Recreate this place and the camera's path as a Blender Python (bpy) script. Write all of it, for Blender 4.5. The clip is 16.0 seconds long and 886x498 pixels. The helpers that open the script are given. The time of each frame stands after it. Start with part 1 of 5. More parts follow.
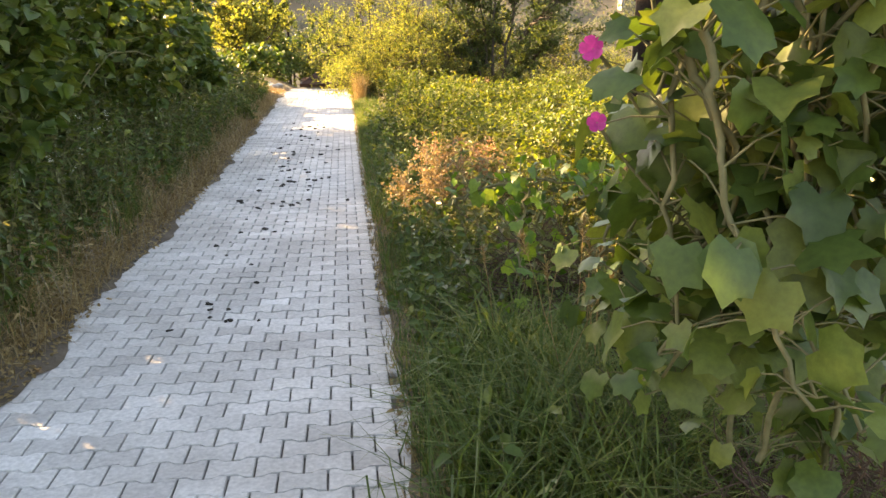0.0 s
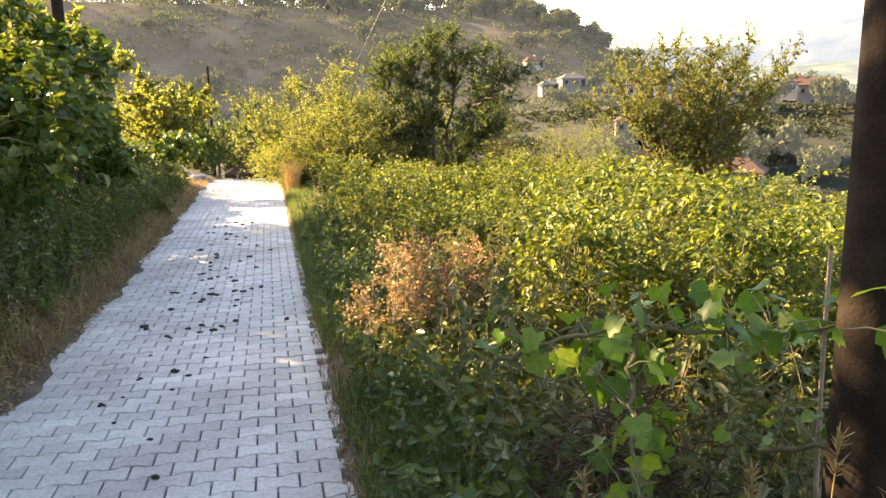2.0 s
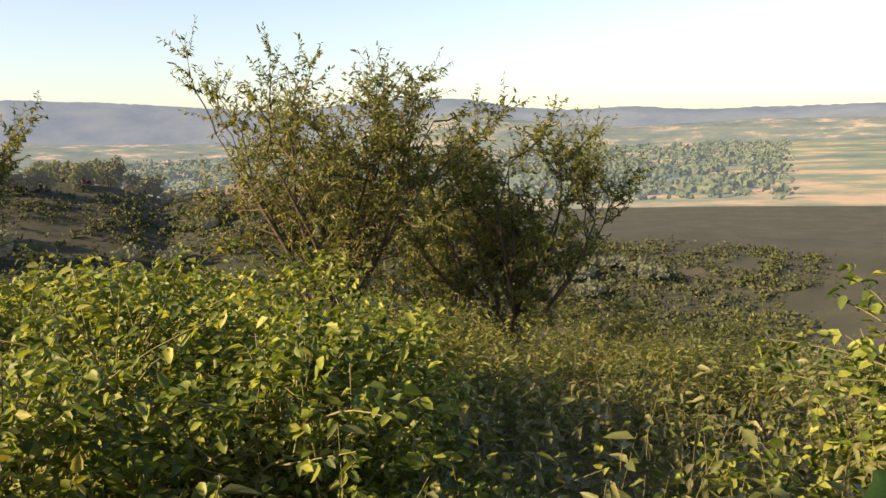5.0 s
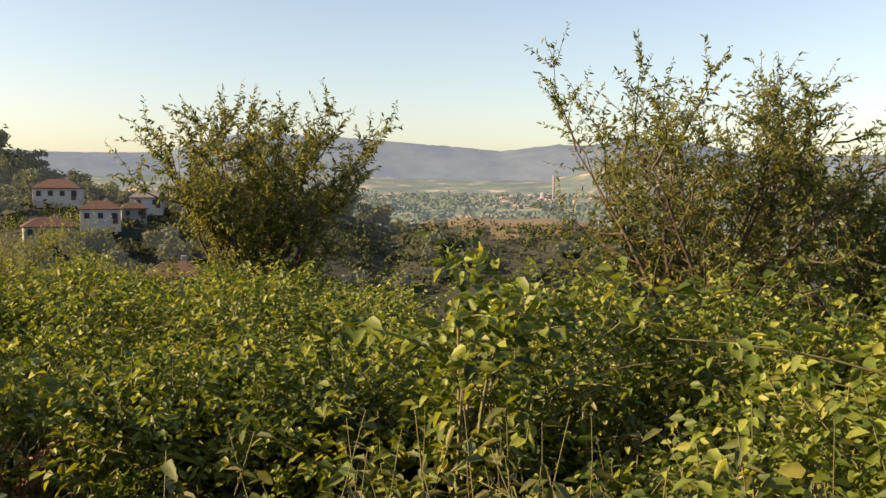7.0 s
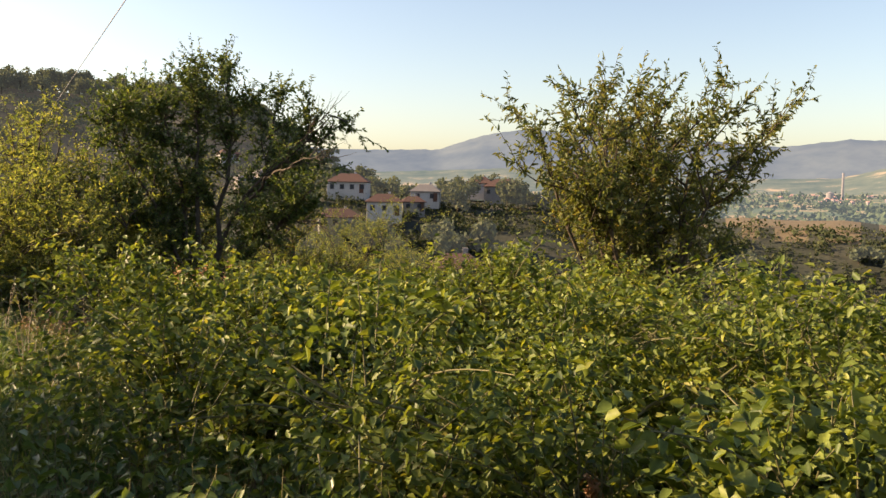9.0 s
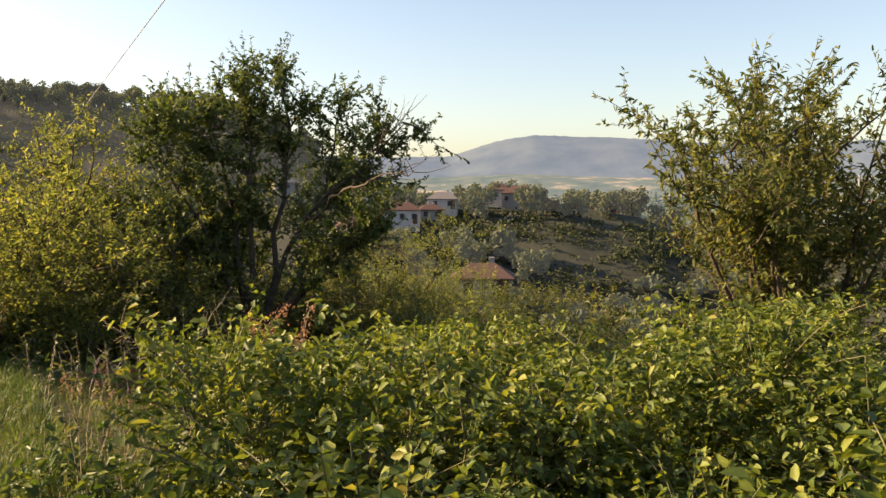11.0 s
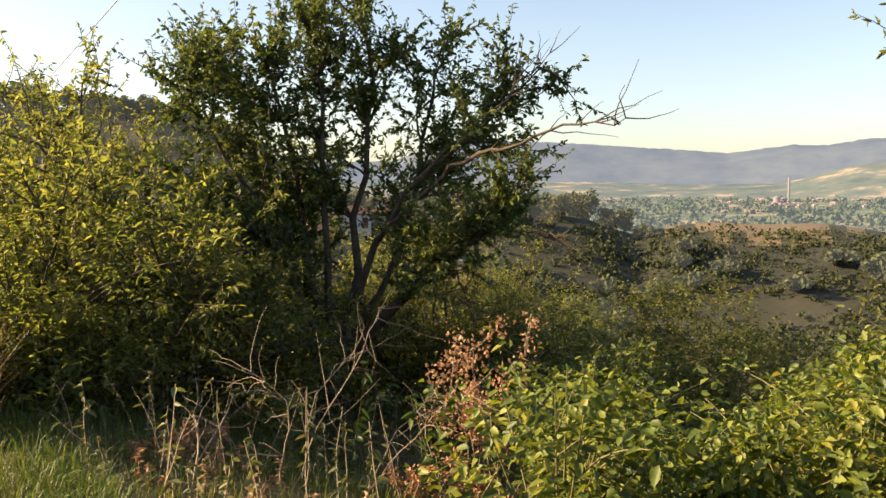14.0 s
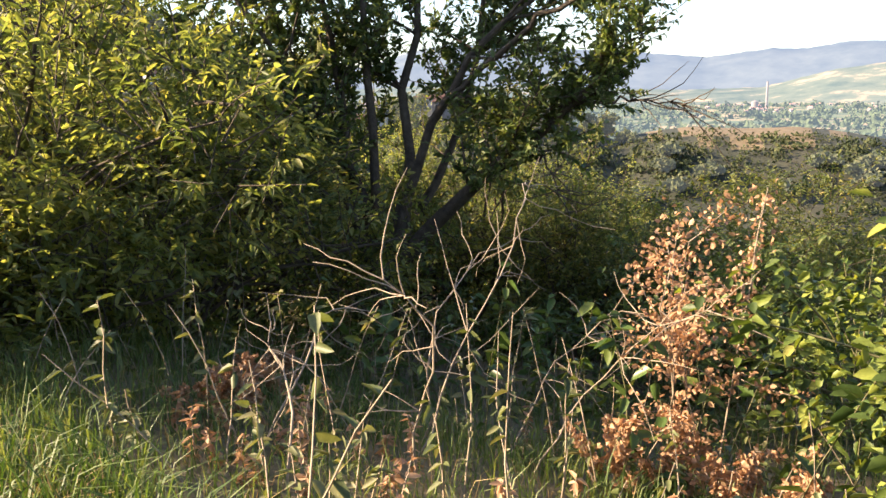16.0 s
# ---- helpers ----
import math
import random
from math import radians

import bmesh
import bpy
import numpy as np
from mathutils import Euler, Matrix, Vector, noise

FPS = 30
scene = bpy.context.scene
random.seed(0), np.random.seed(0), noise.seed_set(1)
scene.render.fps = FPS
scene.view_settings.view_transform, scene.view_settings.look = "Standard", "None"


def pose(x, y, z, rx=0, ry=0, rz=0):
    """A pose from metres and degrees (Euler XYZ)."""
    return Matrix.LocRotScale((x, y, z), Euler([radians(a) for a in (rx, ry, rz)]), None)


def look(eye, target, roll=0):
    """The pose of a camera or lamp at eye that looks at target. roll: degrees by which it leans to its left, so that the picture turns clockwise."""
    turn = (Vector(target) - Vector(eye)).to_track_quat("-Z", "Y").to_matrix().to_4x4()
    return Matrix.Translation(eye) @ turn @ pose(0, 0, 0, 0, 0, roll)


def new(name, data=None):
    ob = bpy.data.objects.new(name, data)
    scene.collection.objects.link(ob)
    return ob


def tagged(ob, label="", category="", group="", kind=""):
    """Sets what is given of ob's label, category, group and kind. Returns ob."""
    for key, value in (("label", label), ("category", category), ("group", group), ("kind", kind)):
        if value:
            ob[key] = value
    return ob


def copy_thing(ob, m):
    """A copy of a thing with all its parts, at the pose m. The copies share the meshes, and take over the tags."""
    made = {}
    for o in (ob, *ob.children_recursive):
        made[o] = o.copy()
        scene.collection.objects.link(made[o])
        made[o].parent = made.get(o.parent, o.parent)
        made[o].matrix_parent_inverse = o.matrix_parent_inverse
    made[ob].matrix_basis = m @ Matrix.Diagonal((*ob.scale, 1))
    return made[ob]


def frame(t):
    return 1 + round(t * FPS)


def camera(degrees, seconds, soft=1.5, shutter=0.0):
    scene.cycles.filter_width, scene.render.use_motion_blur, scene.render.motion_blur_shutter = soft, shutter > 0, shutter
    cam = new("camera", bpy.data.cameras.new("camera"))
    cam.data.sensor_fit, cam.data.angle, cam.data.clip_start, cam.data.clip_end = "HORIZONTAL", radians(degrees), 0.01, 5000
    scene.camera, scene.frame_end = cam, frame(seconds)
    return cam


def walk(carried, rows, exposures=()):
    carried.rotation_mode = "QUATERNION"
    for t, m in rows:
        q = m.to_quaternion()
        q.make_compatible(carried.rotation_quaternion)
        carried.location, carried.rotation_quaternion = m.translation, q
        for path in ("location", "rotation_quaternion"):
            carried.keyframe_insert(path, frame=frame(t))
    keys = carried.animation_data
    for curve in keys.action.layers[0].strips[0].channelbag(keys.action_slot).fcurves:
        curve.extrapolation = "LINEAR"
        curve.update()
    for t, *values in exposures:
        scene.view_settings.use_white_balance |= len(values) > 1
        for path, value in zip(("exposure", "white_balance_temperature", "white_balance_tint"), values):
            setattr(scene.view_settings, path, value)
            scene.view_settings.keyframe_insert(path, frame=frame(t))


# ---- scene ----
cam = camera(56.6, 16.0)
ROWS = [
    (0.0, pose(0.000, 0.000, 1.620, 73.00, -0.00, 0.00)),
    (0.5, pose(-0.122, 0.458, 1.588, 75.91, 0.31, 1.68)),
    (1.0, pose(-0.185, 1.000, 1.523, 77.51, 0.52, 2.04)),
    (1.5, pose(-0.263, 1.433, 1.472, 78.30, 0.81, -0.77)),
    (2.0, pose(-0.296, 1.892, 1.417, 78.86, 0.92, -5.19)),
    (2.5, pose(-0.318, 2.340, 1.388, 79.62, 1.18, -9.86)),
    (3.0, pose(-0.296, 2.752, 1.371, 80.19, 1.61, -18.61)),
    (3.5, pose(-0.226, 3.184, 1.328, 80.66, 1.99, -29.10)),
    (4.0, pose(-0.229, 3.533, 1.329, 80.92, 2.50, -43.73)),
    (4.2, pose(-0.225, 3.698, 1.320, 81.11, 2.63, -48.78)),
    (4.5, pose(-0.248, 3.976, 1.302, 81.65, 2.57, -54.42)),
    (5.0, pose(-0.342, 4.503, 1.262, 83.01, 2.01, -59.28)),
    (5.5, pose(-0.472, 5.083, 1.214, 84.52, 1.15, -59.50)),
    (6.0, pose(-0.599, 5.683, 1.158, 85.71, 0.31, -56.28)),
    (6.3, pose(-0.656, 6.040, 1.123, 86.07, -0.03, -53.18)),
    (6.5, pose(-0.681, 6.272, 1.098, 86.10, -0.16, -50.78)),
    (7.0, pose(-0.722, 6.834, 1.020, 85.94, -0.34, -44.56)),
    (7.5, pose(-0.773, 7.418, 0.976, 85.75, -0.63, -36.92)),
    (8.0, pose(-0.907, 7.894, 0.986, 85.65, -0.63, -32.32)),
    (8.5, pose(-0.951, 8.391, 0.914, 85.54, -0.81, -28.80)),
    (9.0, pose(-1.054, 8.955, 0.848, 85.51, -0.96, -26.39)),
    (9.5, pose(-1.113, 9.469, 0.825, 85.53, -0.96, -24.75)),
    (10.0, pose(-1.155, 9.968, 0.866, 85.65, -0.72, -24.35)),
    (10.5, pose(-1.194, 10.475, 0.928, 85.80, -0.40, -24.75)),
    (11.0, pose(-1.247, 11.016, 0.971, 85.97, -0.11, -25.51)),
    (11.5, pose(-1.330, 11.615, 0.951, 86.10, -0.01, -26.20)),
    (12.0, pose(-1.474, 12.213, 0.897, 86.20, -0.05, -26.70)),
    (12.5, pose(-1.535, 12.887, 0.820, 86.10, -0.07, -27.10)),
    (13.0, pose(-1.674, 13.484, 0.772, 86.20, 0.07, -27.91)),
    (13.5, pose(-1.746, 14.099, 0.641, 86.20, 0.10, -28.91)),
    (14.0, pose(-1.868, 14.671, 0.604, 86.31, 0.15, -29.62)),
    (14.5, pose(-1.920, 15.229, 0.545, 86.41, 0.29, -30.53)),
    (15.0, pose(-1.906, 15.801, 0.462, 86.31, 0.26, -31.03)),
    (15.5, pose(-1.932, 16.208, 0.358, 85.42, 0.44, -31.34)),
    (16.0, pose(-1.772, 16.512, 0.250, 79.92, 0.54, -31.25)),
]
walk(cam, ROWS, [(0.0, 2.9, 9400, 17), (1.5, 2.8, 8500, 17), (2.5, 2.5, 8000, 17), (3.5, 2.0, 7700, 17), (4.2, 1.75, 7600, 17), (6.4, 1.15, 7800, 17), (7.5, 1.35, 7800, 17), (9.0, 1.35, 7600, 17), (12.5, 1.4, 7600, 16), (15.0, 1.7, 7500, 16), (16.0, 2.15, 6600, 16)])

# ---- light ----
SUN_AZ, SUN_EL = -57.0, 24.0
world = bpy.data.worlds.new("sky")
scene.world = world
world.use_nodes = True
wn = world.node_tree
sky = wn.nodes.new("ShaderNodeTexSky")
sky.sky_type = 'NISHITA'
sky.sun_disc = False
sky.sun_elevation = radians(SUN_EL)
sky.sun_rotation = radians(SUN_AZ)
sky.air_density, sky.dust_density, sky.ozone_density = 1.0, 1.5, 1.6
wn.links.new(sky.outputs[0], wn.nodes["Background"].inputs[0])
wn.nodes["Background"].inputs[1].default_value = 0.10
sun = new("sun", bpy.data.lights.new("sun", 'SUN'))
sun.data.energy = 5.0
sun.data.angle = radians(0.6)
sun.data.color = (1.0, 0.80, 0.52)
sd = Vector((math.sin(radians(SUN_AZ)) * math.cos(radians(SUN_EL)), math.cos(radians(SUN_AZ)) * math.cos(radians(SUN_EL)), math.sin(radians(SUN_EL))))
sun.matrix_world = look(sd * 50, (0, 0, 0))


# ---- materials ----
def mat(name):
    m = bpy.data.materials.new(name)
    m.use_nodes = True
    nt = m.node_tree
    return m, nt, nt.nodes["Principled BSDF"], nt.nodes["Material Output"]


def ramp(nt, stops):
    r = nt.nodes.new("ShaderNodeValToRGB")
    e = r.color_ramp.elements
    e[0].position, e[0].color = stops[0][0], (*stops[0][1], 1)
    e[1].position, e[1].color = stops[-1][0], (*stops[-1][1], 1)
    for p, c in stops[1:-1]:
        k = e.new(p)
        k.color = (*c, 1)
    return r


def noise_tex(nt, scale, detail=5.0, rough=0.6):
    n = nt.nodes.new("ShaderNodeTexNoise")
    n.inputs["Scale"].default_value, n.inputs["Detail"].default_value, n.inputs["Roughness"].default_value = scale, detail, rough
    g = nt.nodes.new("ShaderNodeNewGeometry")
    nt.links.new(g.outputs["Position"], n.inputs["Vector"])
    return n


def mixc(nt, kind, fac, a, b):
    m = nt.nodes.new("ShaderNodeMix")
    m.data_type, m.blend_type = 'RGBA', kind
    for sock, v in ((m.inputs[0], fac), (m.inputs[6], a), (m.inputs[7], b)):
        if hasattr(v, "is_output"):
            nt.links.new(v, sock)
        elif isinstance(v, (int, float)):
            sock.default_value = v
        else:
            sock.default_value = (*v, 1)
    return m.outputs[2]


def leaf_mat(name, stops, trans=0.4, tint=(1.25, 1.2, 0.55), rough=0.5, haze=0.0):
    """Leaves: every leaf its own shade, larger drifts of tone, light passing through."""
    m, nt, bsdf, out_ = mat(name)
    g = nt.nodes.new("ShaderNodeNewGeometry")
    n = noise_tex(nt, 1.7, 3)
    add = nt.nodes.new("ShaderNodeMath")
    add.operation = 'MULTIPLY_ADD'
    nt.links.new(n.outputs[0], add.inputs[0])
    add.inputs[1].default_value = 0.9
    sub = nt.nodes.new("ShaderNodeMath")
    sub.operation = 'MULTIPLY_ADD'
    nt.links.new(g.outputs["Random Per Island"], sub.inputs[0])
    sub.inputs[1].default_value, sub.inputs[2].default_value = 0.7, -0.3
    nt.links.new(sub.outputs[0], add.inputs[2])
    r = ramp(nt, stops)
    nt.links.new(add.outputs[0], r.inputs[0])
    fine = noise_tex(nt, 60, 3)
    vein = ramp(nt, [(0.3, (0.75, 0.75, 0.7)), (0.7, (1.1, 1.1, 1.05))])
    nt.links.new(fine.outputs[0], vein.inputs[0])
    c = mixc(nt, 'MULTIPLY', 1.0, r.outputs[0], vein.outputs[0])
    nt.links.new(c, bsdf.inputs["Base Color"])
    bsdf.inputs["Roughness"].default_value = rough
    bsdf.inputs["Specular IOR Level"].default_value = 0.35
    # far leaves: distance haze imitated by a faint even glow
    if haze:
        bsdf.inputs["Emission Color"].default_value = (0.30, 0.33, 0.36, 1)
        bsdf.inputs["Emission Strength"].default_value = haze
    tr = nt.nodes.new("ShaderNodeBsdfTranslucent")
    nt.links.new(mixc(nt, 'MULTIPLY', 1.0, c, tint), tr.inputs[0])
    mx = nt.nodes.new("ShaderNodeMixShader")
    mx.inputs[0].default_value = trans
    nt.links.new(bsdf.outputs[0], mx.inputs[1])
    nt.links.new(tr.outputs[0], mx.inputs[2])
    nt.links.new(mx.outputs[0], out_.inputs[0])
    return m


def rough_mat(name, stops, scale=6, rough=0.85, bump=0.4, fine=60, bump_dist=0.01, spec=0.3):
    m, nt, bsdf, out_ = mat(name)
    a, b = noise_tex(nt, scale, 6), noise_tex(nt, fine, 4)
    mx = nt.nodes.new("ShaderNodeMath")
    mx.operation = 'MULTIPLY_ADD'
    nt.links.new(b.outputs[0], mx.inputs[0])
    mx.inputs[1].default_value = 0.4
    half = nt.nodes.new("ShaderNodeMath")
    half.operation = 'MULTIPLY_ADD'
    nt.links.new(a.outputs[0], half.inputs[0])
    half.inputs[1].default_value, half.inputs[2].default_value = 1.0, -0.2
    nt.links.new(half.outputs[0], mx.inputs[2])
    r = ramp(nt, stops)
    nt.links.new(mx.outputs[0], r.inputs[0])
    nt.links.new(r.outputs[0], bsdf.inputs["Base Color"])
    bsdf.inputs["Roughness"].default_value = rough
    bsdf.inputs["Specular IOR Level"].default_value = spec
    if bump:
        bp = nt.nodes.new("ShaderNodeBump")
        bp.inputs["Strength"].default_value, bp.inputs["Distance"].default_value = bump, bump_dist
        nt.links.new(mx.outputs[0], bp.inputs["Height"])
        nt.links.new(bp.outputs[0], bsdf.inputs["Normal"])
    return m


def plain_mat(name, col, rough=0.7, metal=0.0):
    lo, hi = tuple(v * 0.8 for v in col), tuple(min(v * 1.15, 0.95) for v in col)
    m = rough_mat(name, [(0.25, lo), (0.75, hi)], 4, rough, 0.15, 40, 0.005)
    m.node_tree.nodes["Principled BSDF"].inputs["Metallic"].default_value = metal
    return m


LEAF_BRAMBLE = leaf_mat("bramble_leaf", [(0.05, (0.03, 0.055, 0.014)), (0.45, (0.118, 0.168, 0.035)), (0.8, (0.27, 0.31, 0.065)), (1.1, (0.37, 0.32, 0.09))], 0.40, (1.3, 1.18, 0.52))
LEAF_ALMOND = leaf_mat("almond_leaf", [(0.1, (0.06, 0.09, 0.03)), (0.5, (0.13, 0.16, 0.05)), (0.85, (0.23, 0.23, 0.075)), (1.1, (0.30, 0.22, 0.07))], 0.52, (1.3, 1.15, 0.55))
LEAF_DARK = leaf_mat("dark_tree_leaf", [(0.1, (0.05, 0.085, 0.03)), (0.6, (0.105, 0.145, 0.045)), (0.95, (0.21, 0.23, 0.075))], 0.4)
LEAF_GOLD = leaf_mat("yellowing_leaf", [(0.1, (0.09, 0.12, 0.04)), (0.5, (0.19, 0.215, 0.065)), (0.95, (0.34, 0.31, 0.10))], 0.6, (1.25, 1.25, 0.65))
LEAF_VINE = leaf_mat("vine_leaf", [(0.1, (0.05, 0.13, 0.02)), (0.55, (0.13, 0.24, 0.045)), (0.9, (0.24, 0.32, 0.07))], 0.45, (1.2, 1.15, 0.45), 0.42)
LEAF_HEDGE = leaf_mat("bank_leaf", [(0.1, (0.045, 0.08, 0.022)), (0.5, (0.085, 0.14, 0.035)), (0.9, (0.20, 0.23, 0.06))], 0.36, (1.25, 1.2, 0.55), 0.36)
LEAF_WEED = leaf_mat("weed_leaf", [(0.1, (0.07, 0.09, 0.03)), (0.5, (0.13, 0.15, 0.06)), (0.9, (0.22, 0.20, 0.10))], 0.32)
LEAF_GRASS = leaf_mat("grass_blade", [(0.1, (0.035, 0.075, 0.015)), (0.5, (0.10, 0.16, 0.04)), (0.95, (0.22, 0.235, 0.09))], 0.4)
LEAF_DRY = leaf_mat("dry_grass_blade", [(0.1, (0.22, 0.14, 0.06)), (0.6, (0.38, 0.27, 0.13)), (0.95, (0.50, 0.38, 0.20))], 0.3, (1.1, 1.0, 0.8))
LEAF_RUST = leaf_mat("rusty_seed", [(0.1, (0.33, 0.18, 0.10)), (0.6, (0.50, 0.30, 0.18)), (0.95, (0.60, 0.42, 0.28))], 0.35, (1.1, 0.95, 0.8))
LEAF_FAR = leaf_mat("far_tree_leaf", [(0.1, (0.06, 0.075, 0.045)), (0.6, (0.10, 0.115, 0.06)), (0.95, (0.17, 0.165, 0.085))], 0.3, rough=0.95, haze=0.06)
LEAF_VALLEY = leaf_mat("valley_scrub_leaf", [(0.1, (0.035, 0.048, 0.025)), (0.6, (0.055, 0.07, 0.032)), (0.95, (0.10, 0.10, 0.045))], 0.2, rough=0.95)
BARK = rough_mat("bark", [(0.2, (0.03, 0.022, 0.016)), (0.6, (0.09, 0.07, 0.05)), (0.9, (0.16, 0.13, 0.10))], 14, 0.9, 0.8, 70, 0.02)
STEM = rough_mat("green_stem", [(0.2, (0.09, 0.09, 0.04)), (0.8, (0.20, 0.18, 0.09))], 20, 0.75, 0.2)
TWIG = rough_mat("bare_twig", [(0.2, (0.16, 0.12, 0.09)), (0.8, (0.42, 0.34, 0.25))], 20, 0.8, 0.2)
POLE_WOOD = rough_mat("tarred_wood", [(0.2, (0.012, 0.009, 0.007)), (0.6, (0.03, 0.022, 0.017)), (0.9, (0.06, 0.043, 0.032))], 9, 0.9, 0.7, 90, 0.01, 0.1)
STONE = rough_mat("pale_stone", [(0.2, (0.30, 0.28, 0.26)), (0.8, (0.5, 0.48, 0.45))], 12, 0.85, 0.5)
PETAL = leaf_mat("pink_petal", [(0.1, (0.55, 0.04, 0.28)), (0.9, (0.75, 0.08, 0.42))], 0.4, (1.1, 0.9, 1.0))
WHITE_PETAL = leaf_mat("white_petal", [(0.1, (0.6, 0.6, 0.55)), (0.9, (0.8, 0.8, 0.74))], 0.3, (1, 1, 1))
RUST = plain_mat("rusty_iron", (0.10, 0.05, 0.035), 0.8)
WIRE = plain_mat("wire", (0.35, 0.34, 0.33), 0.5)
PORCELAIN = plain_mat("porcelain", (0.5, 0.48, 0.45), 0.3)
WHITEWASH = plain_mat("whitewash", (0.40, 0.385, 0.38), 0.85)
PLASTER = plain_mat("grey_plaster", (0.24, 0.22, 0.21), 0.85)
REDWALL = plain_mat("red_wall", (0.34, 0.07, 0.065), 0.85)
ROOFTILE = plain_mat("roof_tile", (0.09, 0.05, 0.042), 0.85)
GREYROOF = plain_mat("grey_roof", (0.15, 0.14, 0.14), 0.7)
GLASSDARK = plain_mat("window_glass", (0.035, 0.04, 0.05), 0.15)


def ground_mat():
    m, nt, bsdf, out_ = mat("dry_ground")
    a, b, c = noise_tex(nt, 0.03, 6), noise_tex(nt, 1.3, 6), noise_tex(nt, 30, 5)
    r1 = ramp(nt, [(0.35, (0.10, 0.085, 0.05)), (0.5, (0.17, 0.135, 0.08)), (0.65, (0.27, 0.20, 0.12))])
    nt.links.new(a.outputs[0], r1.inputs[0])
    r2 = ramp(nt, [(0.3, (0.5, 0.55, 0.4)), (0.7, (1.2, 1.1, 1.0))])
    nt.links.new(b.outputs[0], r2.inputs[0])
    r3 = ramp(nt, [(0.3, (0.6, 0.6, 0.6)), (0.7, (1.25, 1.2, 1.15))])
    nt.links.new(c.outputs[0], r3.inputs[0])
    col = mixc(nt, 'MULTIPLY', 1.0, mixc(nt, 'MULTIPLY', 1.0, r1.outputs[0], r2.outputs[0]), r3.outputs[0])
    nt.links.new(col, bsdf.inputs["Base Color"])
    bsdf.inputs["Roughness"].default_value = 0.95
    bp = nt.nodes.new("ShaderNodeBump")
    bp.inputs["Strength"].default_value, bp.inputs["Distance"].default_value = 0.6, 0.02
    nt.links.new(c.outputs[0], bp.inputs["Height"])
    nt.links.new(bp.outputs[0], bsdf.inputs["Normal"])
    return m


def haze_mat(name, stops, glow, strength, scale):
    """Far distance: own colours, plus kilometres of lit haze put in as emission."""
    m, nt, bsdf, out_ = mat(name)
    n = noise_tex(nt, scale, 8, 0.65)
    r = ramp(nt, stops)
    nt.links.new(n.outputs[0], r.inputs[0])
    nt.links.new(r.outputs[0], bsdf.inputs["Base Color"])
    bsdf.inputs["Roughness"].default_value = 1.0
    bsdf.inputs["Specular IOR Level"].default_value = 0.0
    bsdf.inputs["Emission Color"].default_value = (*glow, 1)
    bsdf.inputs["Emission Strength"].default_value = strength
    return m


GROUND = ground_mat()
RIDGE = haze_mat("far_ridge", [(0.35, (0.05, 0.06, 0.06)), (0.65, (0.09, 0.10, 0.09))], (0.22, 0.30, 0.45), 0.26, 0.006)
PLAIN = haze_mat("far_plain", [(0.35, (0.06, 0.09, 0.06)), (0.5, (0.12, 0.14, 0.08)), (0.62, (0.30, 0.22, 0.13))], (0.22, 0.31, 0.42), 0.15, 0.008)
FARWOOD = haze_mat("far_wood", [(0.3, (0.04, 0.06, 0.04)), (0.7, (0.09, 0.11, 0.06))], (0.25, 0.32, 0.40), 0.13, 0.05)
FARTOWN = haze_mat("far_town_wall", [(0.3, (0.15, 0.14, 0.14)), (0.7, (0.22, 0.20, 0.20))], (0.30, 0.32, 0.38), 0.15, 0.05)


# ---- mesh helpers ----
def mesh_obj(name, verts, faces, material, parent=None, label="", smooth=False):
    me = bpy.data.meshes.new(name)
    verts = np.asarray(verts, dtype=np.float32).reshape(-1, 3)
    if isinstance(faces, np.ndarray):
        k = faces.shape[1]
        me.vertices.add(len(verts))
        me.vertices.foreach_set("co", verts.ravel())
        me.loops.add(faces.size)
        me.loops.foreach_set("vertex_index", faces.astype(np.int32).ravel())
        me.polygons.add(len(faces))
        me.polygons.foreach_set("loop_start", np.arange(0, faces.size, k, dtype=np.int32))
        me.polygons.foreach_set("loop_total", np.full(len(faces), k, dtype=np.int32))
        me.update(calc_edges=True)
        me.validate()
    else:
        me.from_pydata(verts.tolist(), [], faces)
        me.update()
    if smooth:
        me.polygons.foreach_set("use_smooth", np.ones(len(me.polygons), dtype=bool))
    me.materials.append(material)
    ob = new(name, me)
    if parent:
        ob.parent = parent
    if label:
        ob["label"] = label
    return ob


def part(name, bm, material, parent, label="", smooth=False):
    me = bpy.data.meshes.new(name)
    bm.to_mesh(me)
    bm.free()
    if smooth:
        me.polygons.foreach_set("use_smooth", np.ones(len(me.polygons), dtype=bool))
    me.materials.append(material)
    ob = new(name, me)
    ob.parent = parent
    if label:
        ob["label"] = label
    return ob


def empty(name, loc, label, category, group="", kind="", rz=0.0):
    e = new(name)
    e.matrix_world = pose(*loc, 0, 0, rz)
    return tagged(e, label, category, group, kind)


def box_bm(size, centre=(0, 0, 0), bevel=0.0):
    bm = bmesh.new()
    bmesh.ops.create_cube(bm, size=1.0, matrix=Matrix.Translation(centre) @ Matrix.Diagonal((*size, 1)))
    if bevel:
        bmesh.ops.bevel(bm, geom=bm.edges[:], offset=bevel, segments=1, affect='EDGES')
    return bm


